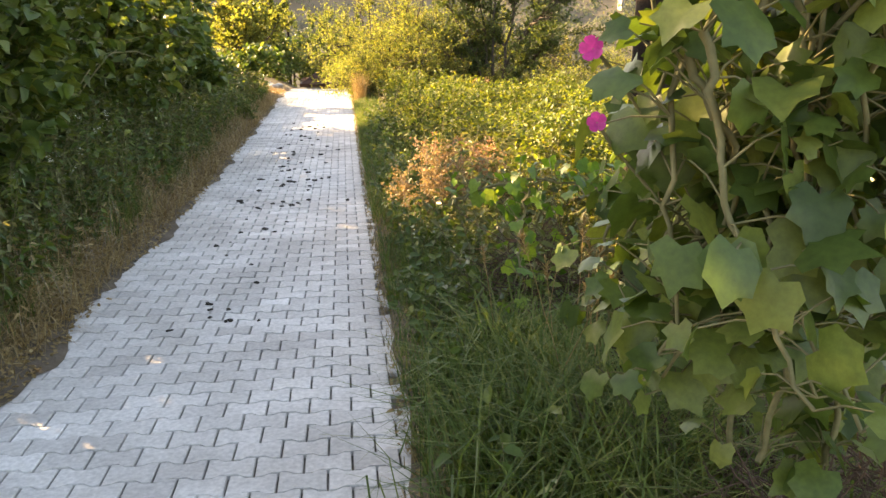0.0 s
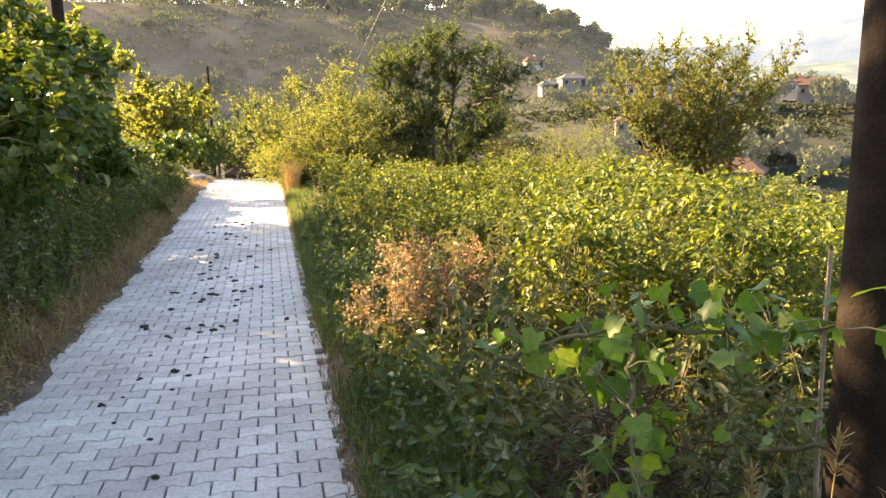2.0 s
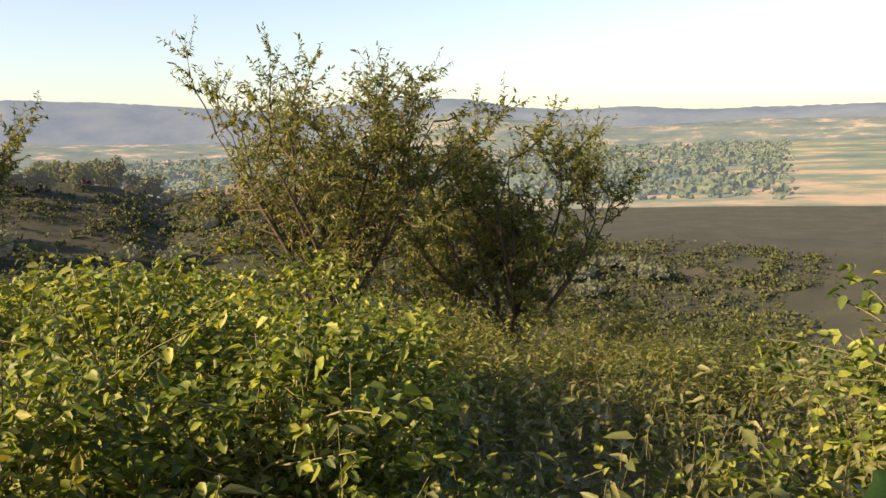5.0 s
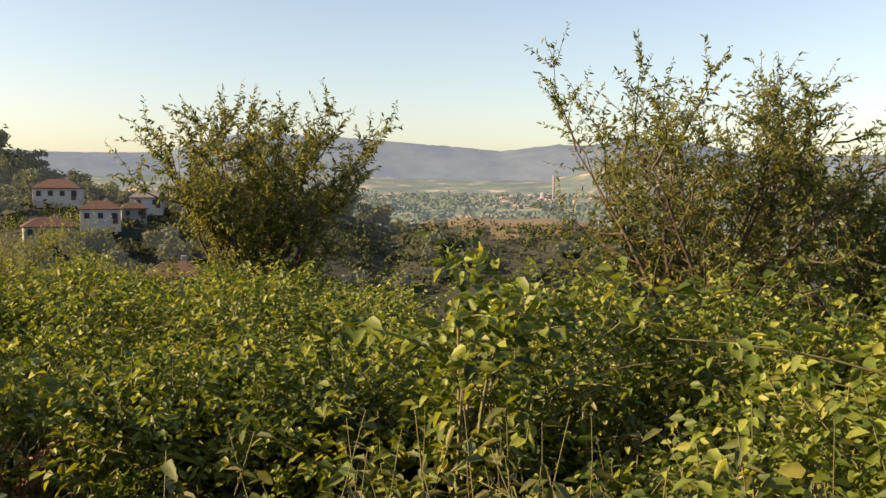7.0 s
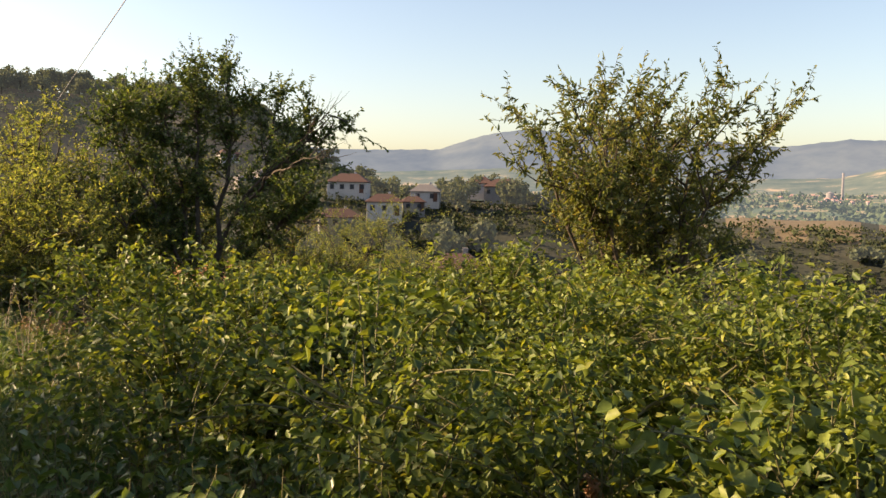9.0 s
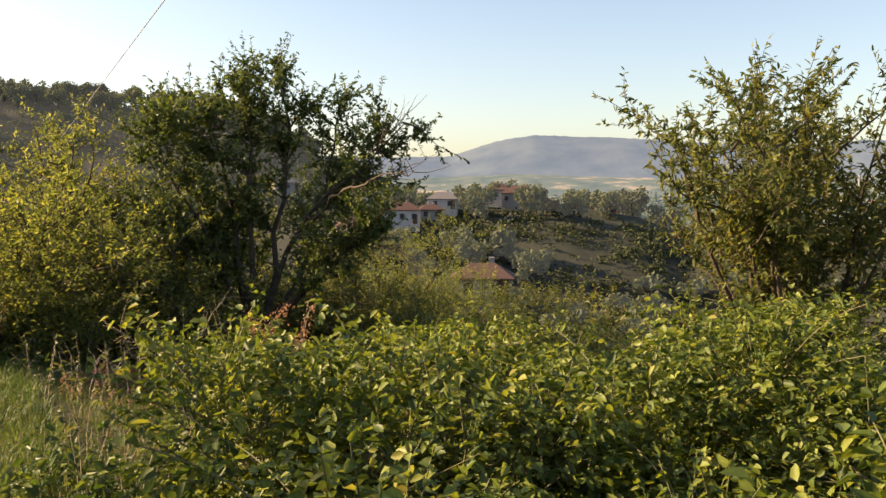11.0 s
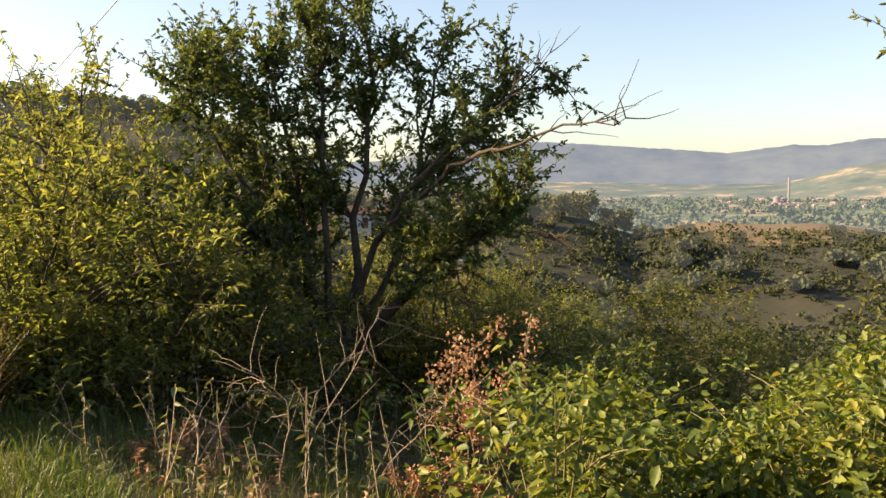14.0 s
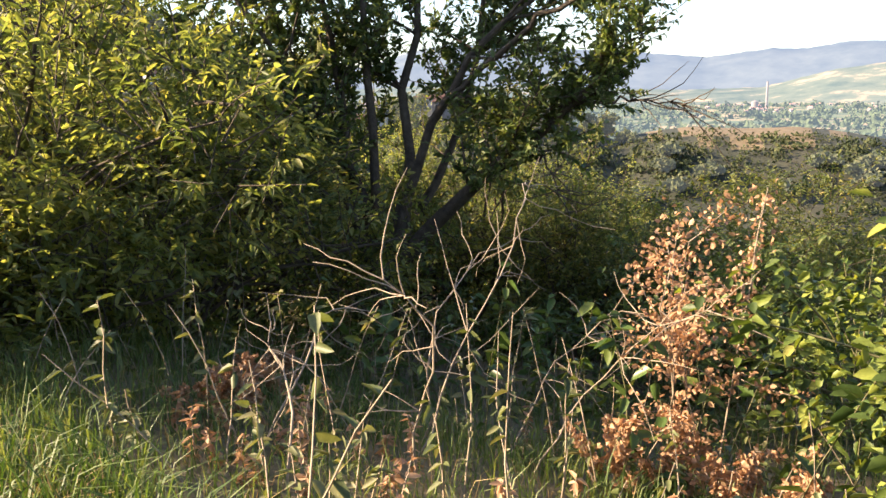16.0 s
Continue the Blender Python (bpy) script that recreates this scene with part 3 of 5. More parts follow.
tree("almond_tree", (9.1, 12.3, gz(9.1, 12.3)), "tall thin almond tree turning yellow", 5.9, 3.3, LEAF_ALMOND, 0.085, 0.027, 33, 0.09, 0.9, (0.1, 0.0), 14, 9, 11, 9, "almond trees on the slope", up=0.08)
tree("almond_tree", (12.2, 10.4, gz(12.2, 10.4)), "thin almond tree with sparse brownish leaves", 5.4, 3.8, LEAF_ALMOND, 0.088, 0.03, 35, 0.08, 1.0, (-0.1, 0.05), 12, 8, 10, 11, "almond trees on the slope", up=0.08)
tree("almond_tree", (14.5, 13.0, gz(14.5, 13.0)), "slender almond tree in thin leaf", 5.1, 3.2, LEAF_ALMOND, 0.088, 0.03, 36, 0.07, 1.0, (0.0, 0.05), 10, 8, 10, 11, "almond trees on the slope", up=0.08)
# yellow-green scrub round the dark tree: many-stemmed, leafy to the ground
SCRUB = [(-1.7, 22.9, 3.3, 2.6, LEAF_GOLD), (-0.5, 22.4, 2.9, 2.2, LEAF_GOLD), (-0.4, 25.0, 4.3, 3.0, LEAF_GOLD), (-1.7, 25.6, 4.3, 2.8, LEAF_GOLD), (0.4, 24.2, 3.6, 2.6, LEAF_ALMOND), (3.3, 24.2, 3.4, 2.4, LEAF_ALMOND), (2.9, 26.4, 3.0, 2.6, LEAF_GOLD)]
for i, (x, y, h, w, m) in enumerate(SCRUB):
    tree("willow_shrub", (x, y, gz(x, y)), "bushy many-stemmed shrub in yellow-green leaf", h, w * 1.5, m, 0.066, 0.025, 300 + i, 0.045, 0.15, (0, 0), 12, 9, 9, 8, "scrub beside the dark tree", "shrub", low=0.35)
LOWSCRUB = [(-1.6, 21.4, 0.9, 0.8, 1.7, LEAF_GOLD), (-0.6, 21.6, 0.8, 0.7, 1.3, LEAF_ALMOND), (0.2, 23.4, 1.0, 0.9, 2.0, LEAF_DARK), (2.2, 24.6, 1.1, 1.0, 1.9, LEAF_ALMOND), (4.3, 22.9, 1.2, 1.1, 1.9, LEAF_ALMOND), (4.6, 27.4, 1.4, 1.2, 2.4, LEAF_GOLD), (7.5, 22.0, 1.6, 1.4, 2.4, LEAF_ALMOND), (6.8, 28.5, 1.6, 1.5, 3.4, LEAF_GOLD), (8.8, 31.5, 1.7, 1.5, 5.0, LEAF_GOLD), (7.4, 32.6, 1.4, 1.4, 4.8, LEAF_GOLD), (5.6, 8.4, 1.1, 1.0, 1.0, LEAF_ALMOND), (7.2, 9.6, 1.2, 1.1, 1.2, LEAF_GOLD), (8.6, 10.6, 1.2, 1.1, 1.3, LEAF_ALMOND), (10.6, 9.6, 1.3, 1.2, 1.4, LEAF_GOLD), (7.6, 6.8, 1.2, 1.1, 0.9, LEAF_ALMOND), (12.5, 8.2, 1.4, 1.3, 1.4, LEAF_ALMOND), (-2.0, 21.0, 0.6, 0.6, 1.3, LEAF_GOLD), (3.4, 22.4, 0.9, 0.8, 1.7, LEAF_ALMOND), (4.7, 21.2, 1.0, 0.9, 1.5, LEAF_ALMOND), (5.6, 24.6, 1.3, 1.2, 2.3, LEAF_GOLD), (3.0, 20.6, 0.8, 0.7, 1.2, LEAF_DARK)]
for i, (x, y, a, b, h, m) in enumerate(LOWSCRUB):
    bush("willow_shrub", (x, y), (a * 1.2, b * 1.2, h), "low bushy narrow-leaved shrub in yellow-green leaf", "shrub", m, 0.062, 0.021, 900, 9, 34, 340 + i, "scrub beside the dark tree", BARK, 0.3, shoot_len=0.7)

# bramble hedge along the lower edge of the road
HEDGE = [(1.7, 6.9, 1.0, 0.9, 1.35), (2.6, 7.4, 1.0, 0.9, 1.8), (1.9, 8.7, 1.1, 1.0, 1.4), (3.1, 9.3, 1.1, 1.0, 1.5), (3.2, 8.3, 1.0, 1.0, 1.75), (1.5, 10.1, 0.9, 0.9, 1.15), (2.3, 10.9, 1.1, 1.0, 1.25), (4.3, 11.3, 1.1, 1.1, 1.55), (1.0, 11.9, 0.9, 0.9, 1.15), (1.9, 12.7, 1.1, 1.0, 1.35), (3.4, 13.4, 1.2, 1.1, 1.5), (0.55, 13.5, 0.85, 0.85, 1.15), (1.4, 14.4, 1.0, 0.9, 1.35), (2.8, 15.4, 1.1, 1.0, 1.5), (0.15, 14.9, 0.8, 0.8, 1.2), (0.95, 15.8, 0.9, 0.85, 1.3), (0.45, 16.9, 0.7, 0.7, 1.05), (2.1, 17.1, 1.0, 0.9, 1.3), (4.6, 14.6, 1.2, 1.1, 1.5), (3.7, 17.2, 1.2, 1.1, 1.4), (4.2, 10.0, 1.1, 1.0, 1.5)]
for i, (x, y, a, b, h) in enumerate(HEDGE):
    bush("bramble_bush", (x, y), (a, b, h), "dense bramble bush with small bright green leaves", "bush", LEAF_BRAMBLE, 0.05, 0.028, 1450, 8, 40, 100 + i, "bramble hedge", shoot_len=0.5)

# bank of climbing vine and shrubs on the upper side
BANK = [(-3.5, 2.2, 0.9, 1.2, 1.5), (-3.8, 4.4, 0.9, 1.3, 2.9), (-4.1, 6.4, 1.0, 1.4, 3.4), (-4.3, 8.6, 1.0, 1.5, 3.1), (-4.6, 10.8, 1.0, 1.5, 2.4), (-5.0, 13.0, 1.0, 1.4, 1.9), (-5.4, 15.2, 0.9, 1.3, 1.2), (-5.4, 18.0, 0.9, 1.4, 0.7), (-7.2, 34.5, 1.0, 1.8, 1.6), (-8.0, 38.0, 1.2, 2.0, 2.0)]
for i, (x, y, a, b, h) in enumerate(BANK):
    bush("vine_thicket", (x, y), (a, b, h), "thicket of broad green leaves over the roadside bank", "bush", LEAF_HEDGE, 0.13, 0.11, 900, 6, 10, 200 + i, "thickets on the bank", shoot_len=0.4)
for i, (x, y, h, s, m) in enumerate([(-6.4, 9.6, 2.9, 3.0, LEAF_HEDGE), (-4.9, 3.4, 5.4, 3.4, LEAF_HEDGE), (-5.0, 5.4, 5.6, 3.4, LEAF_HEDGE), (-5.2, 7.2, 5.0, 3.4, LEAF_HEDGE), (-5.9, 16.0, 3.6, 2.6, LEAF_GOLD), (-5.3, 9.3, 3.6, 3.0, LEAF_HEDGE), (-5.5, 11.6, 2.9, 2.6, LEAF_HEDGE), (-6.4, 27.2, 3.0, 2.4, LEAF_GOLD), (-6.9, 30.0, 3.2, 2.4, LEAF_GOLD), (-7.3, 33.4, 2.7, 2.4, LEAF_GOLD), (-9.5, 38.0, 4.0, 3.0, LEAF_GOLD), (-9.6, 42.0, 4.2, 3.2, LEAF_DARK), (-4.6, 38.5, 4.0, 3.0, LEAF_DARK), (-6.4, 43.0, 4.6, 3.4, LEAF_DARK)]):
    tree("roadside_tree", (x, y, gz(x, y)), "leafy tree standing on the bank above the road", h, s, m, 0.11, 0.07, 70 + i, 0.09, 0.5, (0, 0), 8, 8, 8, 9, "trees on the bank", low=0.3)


# ---- road ----
road_len = np.arange(-12, 42.01, 0.5)
rv, rf = [], []
for k, y in enumerate(road_len):
    for u in (-1.02, 1.02):
        rv.append((axis_x(y) + u, y, float(road_z(y)) - 0.022))
    for u in (-1.02, 1.02):
        rv.append((axis_x(y) + u, y, float(road_z(y)) - 0.12))
for k in range(len(road_len) - 1):
    a, b = k * 4, k * 4 + 4
    rf += [(a, a + 1, b + 1, b), (a + 2, b + 2, b + 3, a + 3), (a, b, b + 2, a + 2), (a + 1, a + 3, b + 3, b + 1)]
JOINT = rough_mat("joint_sand", [(0.25, (0.07, 0.06, 0.05)), (0.75, (0.17, 0.15, 0.12))], 8, 0.95, 0.5)
road = mesh_obj("road", rv, rf, JOINT)
tagged(road, "narrow road of grey interlocking concrete pavers", "road", kind="structure")


def verge(side, inner, wave, label):
    """Washed-in earth and straw that laps over the pavers' edge."""
    q = random.Random(side + 9)
    v, f = [], []
    ys = np.arange(-8, 30, 0.12)
    for k, y in enumerate(ys):
        e_ = inner + wave * (0.6 * math.sin(y * 1.7 + side) + 0.5 * math.sin(y * 4.3) + q.uniform(-0.5, 0.5))
        for u, dz in ((e_, 0.003), (e_ + 0.07, 0.014), (1.12, 0.016), (1.34, -0.04)):
            x = axis_x(y) + side * u
            z = float(road_z(y)) + dz if u < 1.3 else gz(x, y) + dz
            v.append((x, y, z))
    for k in range(len(ys) - 1):
        for c in range(3):
            a = k * 4 + c
            f.append((a, a + 1, a + 5, a + 4) if side > 0 else (a, a + 4, a + 5, a + 1))
    ob = mesh_obj("verge", v, f, VERGE, None, "", True)
    tagged(ob, label, "verge", kind="structure")


VERGE = rough_mat("verge_soil", [(0.2, (0.055, 0.042, 0.03)), (0.5, (0.115, 0.088, 0.062)), (0.8, (0.21, 0.165, 0.12))], 5, 0.95, 0.8, 70, 0.02)
verge(1, 0.965, 0.03, "brown earth and straw along the pavers' lower edge")
verge(-1, 0.88, 0.07, "brown earth and litter along the pavers' upper edge")


def paver_mat():
    m, nt, bsdf, out_ = mat("concrete_paver")
    info = nt.nodes.new("ShaderNodeObjectInfo")
    g = nt.nodes.new("ShaderNodeNewGeometry")
    s = nt.nodes.new("ShaderNodeMath")
    nt.links.new(info.outputs["Random"], s.inputs[0])
    nt.links.new(g.outputs["Random Per Island"], s.inputs[1])
    fr = nt.nodes.new("ShaderNodeMath")
    fr.operation = 'FRACT'
    nt.links.new(s.outputs[0], fr.inputs[0])
    r = ramp(nt, [(0.0, (0.53, 0.51, 0.485)), (0.5, (0.62, 0.60, 0.57)), (0.9, (0.67, 0.65, 0.62)), (1.0, (0.76, 0.74, 0.71))])
    nt.links.new(fr.outputs[0], r.inputs[0])
    a, b = noise_tex(nt, 1.1, 5), noise_tex(nt, 45, 5)
    ra = ramp(nt, [(0.3, (0.72, 0.70, 0.68)), (0.6, (1.05, 1.05, 1.05))])
    rb = ramp(nt, [(0.3, (0.75, 0.75, 0.75)), (0.7, (1.12, 1.12, 1.12))])
    nt.links.new(a.outputs[0], ra.inputs[0])
    nt.links.new(b.outputs[0], rb.inputs[0])
    c = mixc(nt, 'MULTIPLY', 1.0, mixc(nt, 'MULTIPLY', 1.0, r.outputs[0], ra.outputs[0]), rb.outputs[0])
    nt.links.new(c, bsdf.inputs["Base Color"])
    bsdf.inputs["Roughness"].default_value = 0.75
    bsdf.inputs["Specular IOR Level"].default_value = 0.4
    bp = nt.nodes.new("ShaderNodeBump")
    bp.inputs["Strength"].default_value, bp.inputs["Distance"].default_value = 0.35, 0.004
    nt.links.new(b.outputs[0], bp.inputs["Height"])
    nt.links.new(bp.outputs[0], bsdf.inputs["Normal"])
    return m


PAVER = paver_mat()
PL, PW = 0.19, 0.135


def paver_shape(lift=0.0):
    """Bone-shaped paver: flared ends, a waisted middle, a bevelled top."""
    hw, hl, w = PW / 2, PL / 2, 0.011
    top = [(hl, hw + w), (hl * 0.66, hw + w), (hl * 0.34, hw - w), (-hl * 0.34, hw - w), (-hl * 0.66, hw + w), (-hl, hw + w)]
    prof = [(-x, -y) for x, y in top] + top
    n = len(prof)
    g0, g1 = 0.965, 0.925
    v = [(x * g0, y * g0, -0.05) for x, y in prof] + [(x * g0, y * g0, -0.005) for x, y in prof] + [(x * g1, y * g1, 0.0) for x, y in prof]
    f = []
    for r_ in (0, 1):
        for i in range(n):
            f.append((r_ * n + i, r_ * n + (i + 1) % n, (r_ + 1) * n + (i + 1) % n, (r_ + 1) * n + i))
    f.append(tuple(range(2 * n, 3 * n)))
    return v, f


def paver_places():
    rng = random.Random(5)
    heading = math.atan(TURN)
    rows_n = int(52 / PW)
    for k in range(rows_n):
        s = -10 + k * PW
        y = s
        off = (k % 2) * PL / 2
        for q in range(-6, 7):
            u = q * PL + off - PL * 0.25
            if abs(u) > 1.0 + rng.uniform(-0.05, 0.05):
                continue
            yy = y + u * math.sin(heading) * 1.0
            slope = float(road_z(yy + 0.1) - road_z(yy - 0.1)) / 0.2
            yield (axis_x(y) + u, yy, float(road_z(yy)) + rng.uniform(-0.003, 0.003), math.degrees(math.atan(slope)) + rng.uniform(-0.8, 0.8), rng.uniform(-0.8, 0.8), math.degrees(heading) + rng.uniform(-0.7, 0.7))

# ---- ground cover ----
def strip_points(n, u0, u1, y0, y1, rng, patch=1.0, thresh=-9.0):
    u = rng.uniform(u0, u1, n)
    y = rng.uniform(y0, y1, n)
    x = axis_x(y) + u
    keep = wob(x, y, patch, 3.0) + rng.normal(0, 0.3, n) > thresh
    x, y = x[keep], y[keep]
    return np.stack([x, y, ground_z(x, y) - 0.01], 1)


def cover(name, label, category, pts, h, lean, width, material, seed):
    rng = np.random.default_rng(seed)
    ob = blades(name, pts, rng.uniform(*h, len(pts)), lean, width, material, None, rng)
    return tagged(ob, label, category, kind="stuff")


rng = np.random.default_rng(77)
cover("grass", "green grass along the road's lower verge", "grass", strip_points(26000, 1.12, 3.4, -1, 12, rng, 0.8, -0.3), (0.10, 0.34), 0.55, 0.006, LEAF_GRASS, 1)
cover("grass", "green grass on the roadside bank", "grass", strip_points(24000, -3.2, -1.18, 0, 22, rng, 0.8, -0.4), (0.10, 0.32), 0.55, 0.006, LEAF_GRASS, 2)
cover("dry_grass", "dry straw-coloured grass along the road's edges", "grass", np.concatenate([strip_points(13000, 0.92, 1.4, -1, 24, rng), strip_points(17000, -1.6, -0.92, 0, 24, rng)]), (0.04, 0.14), 1.1, 0.005, LEAF_DRY, 3)
cover("dry_grass", "dry grass between the weeds on the slope", "grass", strip_points(12000, 1.3, 8.5, 6, 30, rng, 1.1, 0.1), (0.05, 0.22), 0.7, 0.005, LEAF_DRY, 4)
cover("grass", "tall green grass below the hedge", "grass", strip_points(34000, 1.2, 8.0, 10, 26, rng, 1.3, -0.3), (0.08, 0.28), 0.6, 0.006, LEAF_GRASS, 5)
cover("dry_grass", "yellow dry grass standing by the sunny verge", "grass", strip_points(3000, 1.0, 1.26, 19.6, 23.5, rng, 0.9, -0.4), (0.35, 0.85), 0.35, 0.007, LEAF_DRY, 6)
cover("grass", "clump of long green grass at the road's edge", "grass", np.concatenate([np.stack([0.58 + rng.normal(0, 0.24, 2600), 2.55 + rng.normal(0, 0.3, 2600), np.full(2600, -0.14)], 1), np.stack([0.35 + rng.normal(0, 0.16, 800), 3.3 + rng.normal(0, 0.25, 800), np.full(800, -0.17)], 1)]), (0.3, 0.68), 0.85, 0.010, LEAF_GRASS, 7)


cover("grass", "short green and grey grass on the verge", "grass", strip_points(22000, 0.98, 3.6, 11.5, 21.5, rng, 0.6, -0.7), (0.05, 0.2), 0.7, 0.005, LEAF_GRASS, 8)
cover("dry_grass", "short dry grass on the verge", "grass", strip_points(3500, 1.0, 3.6, 14.5, 21.5, rng, 0.5, 0.0), (0.04, 0.16), 0.8, 0.004, LEAF_DRY, 9)
cover("dry_grass", "trampled straw and dead stems along the bank's foot", "grass", strip_points(11000, -1.75, -0.95, 0, 20, rng, 0.6, -0.6), (0.08, 0.3), 1.7, 0.008, LEAF_DRY, 19)
fl = strip_points(150, -2.9, -1.5, 3, 16, rng)
fl[:, 2] += rng.uniform(0.35, 0.8, len(fl))
fl = np.repeat(fl, 7, 0) + rng.normal(0, 0.02, (len(fl) * 7, 3))
blooms = leaves("weed_blossom", fl, rng.normal(size=fl.shape) + np.array([0, 0, 1.0]), rng.normal(size=fl.shape), 0.018, 0.013, WHITE_PETAL, None)
tagged(blooms, "tiny white weed blossoms on the roadside bank", "blossom", kind="stuff")
cover("grass", "green grass crowding over the pavers' edges", "grass", np.concatenate([strip_points(22000, 0.97, 1.55, -1, 20, rng, 0.5, -0.7), strip_points(12000, -1.75, -1.12, 0, 20, rng, 0.5, -0.4)]), (0.07, 0.28), 0.8, 0.007, LEAF_GRASS, 20)
lp_ = np.concatenate([strip_points(13000, -1.7, -0.86, 0, 20, rng, 0.5, -0.6), strip_points(2600, 0.92, 1.3, 0, 20, rng, 0.5, -0.4)])
lp_[:, 2] += 0.025
litter = leaves("leaf_litter", lp_, np.array([0, 0, 1.0]) + rng.normal(size=lp_.shape) * 0.35, rng.normal(size=lp_.shape), rng.uniform(0.02, 0.05, len(lp_)), 0.02, LEAF_DRY, None)
tagged(litter, "brown fallen leaves and straw along the road's edge", "leaf litter", kind="stuff")


def weeds(name, label, pts, h, leaf, leaf_len, leaf_wid, seed, per=14, stem=STEM, spread=0.9):
    """Upright weeds: one thin stem each with hanging leaves."""
    rng = np.random.default_rng(seed)
    tubes, P, N, D = Tubes(3), [], [], []
    for p in pts:
        H = rng.uniform(*h)
        lp, d = limb_path(p, (rng.normal() * 0.18, rng.normal() * 0.18, 1), H, rng, 0.08, 0, 5)
        tubes.add(lp, 0.004, 0.0015)
        k = rng.integers(1, 6, per)
        o = lp[k] - (lp[k] - lp[k - 1]) * rng.uniform(0, 1, per)[:, None]
        a = rng.uniform(0, 2 * np.pi, per)
        dd = np.stack([np.cos(a), np.sin(a), rng.uniform(-0.9, 0.5, per)], 1) * spread
        P.append(o), D.append(dd), N.append(np.stack([np.zeros(per), np.zeros(per), np.ones(per)], 1) + rng.normal(size=(per, 3)) * 0.5)
    P, N, D = np.concatenate(P), np.concatenate(N), np.concatenate(D)
    sc = rng.uniform(0.5, 1.3, len(P))
    ob = leaves(name, P, N, D, leaf_len * sc, leaf_wid * sc, leaf, None, 0.2, 0.3)
    st = tubes.build("stalk_mass", stem, ob)
    st["kind"] = "stuff"
    return tagged(ob, label, "weeds", kind="stuff")


weeds("weeds", "grey-green weeds with hanging leaves below the hedge", np.concatenate([strip_points(330, 1.5, 3.3, 4.2, 9.0, rng), strip_points(420, 2.9, 5.4, 4.2, 9.0, rng)]), (0.4, 1.05), LEAF_WEED, 0.07, 0.026, 11, 22)
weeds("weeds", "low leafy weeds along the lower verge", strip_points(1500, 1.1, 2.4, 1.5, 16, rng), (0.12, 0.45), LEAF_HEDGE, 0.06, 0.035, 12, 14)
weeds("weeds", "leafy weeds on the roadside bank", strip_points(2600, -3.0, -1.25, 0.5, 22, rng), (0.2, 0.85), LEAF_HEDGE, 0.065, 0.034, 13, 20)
weeds("weeds", "greyish weeds going to seed on the bank", strip_points(1100, -2.8, -1.3, 1, 20, rng), (0.25, 0.8), LEAF_WEED, 0.05, 0.02, 14, 26)
weeds("weeds", "brown weeds and dead stalks on the slope", strip_points(700, 1.4, 7.5, 14, 26, rng), (0.2, 0.7), LEAF_WEED, 0.05, 0.02, 15, 16, TWIG)
weeds("weeds", "brown dead stalks along the bank's foot", strip_points(750, -1.6, -1.0, 0.3, 16, rng, 0.7, -0.5), (0.08, 0.32), LEAF_DRY, 0.05, 0.012, 21, 14, TWIG, 1.2)
weeds("weeds", "low rusty dead weeds on the slope", strip_points(130, 1.8, 4.6, 17.5, 19.5, rng, 0.7, 0.2), (0.1, 0.26), LEAF_RUST, 0.035, 0.016, 16, 34, TWIG)
weeds("weeds", "grey-green weeds covering the slope", strip_points(1300, 4.0, 15.0, 0, 12, rng), (0.35, 1.0), LEAF_WEED, 0.09, 0.035, 18, 22)
weeds("weeds", "green undergrowth filling the hollow", strip_points(900, 3.0, 10.0, 8, 28, rng), (0.3, 0.9), LEAF_HEDGE, 0.08, 0.04, 17, 20)


def seed_plant(name, loc, label, h, r, n, seed, leaf=LEAF_RUST, size=0.022, lean=0.35, stem=TWIG, per=22, group=""):
    """A dead plant: branching stalks set with crowded seed husks."""
    rng = np.random.default_rng(seed)
    e = empty(name, (loc[0], loc[1], gz(*loc) - 0.02), label, "plant", group)
    tubes, P = Tubes(4), []
    for i in range(n):
        lp, d = limb_path((rng.normal() * r * 0.2, rng.normal() * r * 0.2, 0), (rng.normal() * lean, rng.normal() * lean, 1), h * rng.uniform(0.65, 1.0), rng, 0.1, 0.02, 7)
        tubes.add(lp, 0.006, 0.002)
        for j in range(6):
            bp, bd = limb_path(lp[rng.integers(3, 8)], unit(d * 0.6 + rng.normal(size=3) * 0.8), h * rng.uniform(0.1, 0.25), rng, 0.15, 0.03, 3)
            tubes.add(bp, 0.003, 0.0015)
            q = bp[rng.integers(1, 4, per)] + rng.normal(0, 0.018 * h / 0.7, (per, 3))
            P.append(q)
    P = np.concatenate(P)
    tubes.build("stalk_mass", stem, e)
    sc = rng.uniform(0.6, 1.4, len(P))
    leaves("seed_mass", P, rng.normal(size=P.shape), rng.normal(size=P.shape), size * sc, size * 0.7 * sc, leaf, e)["kind"] = "stuff"
    return e


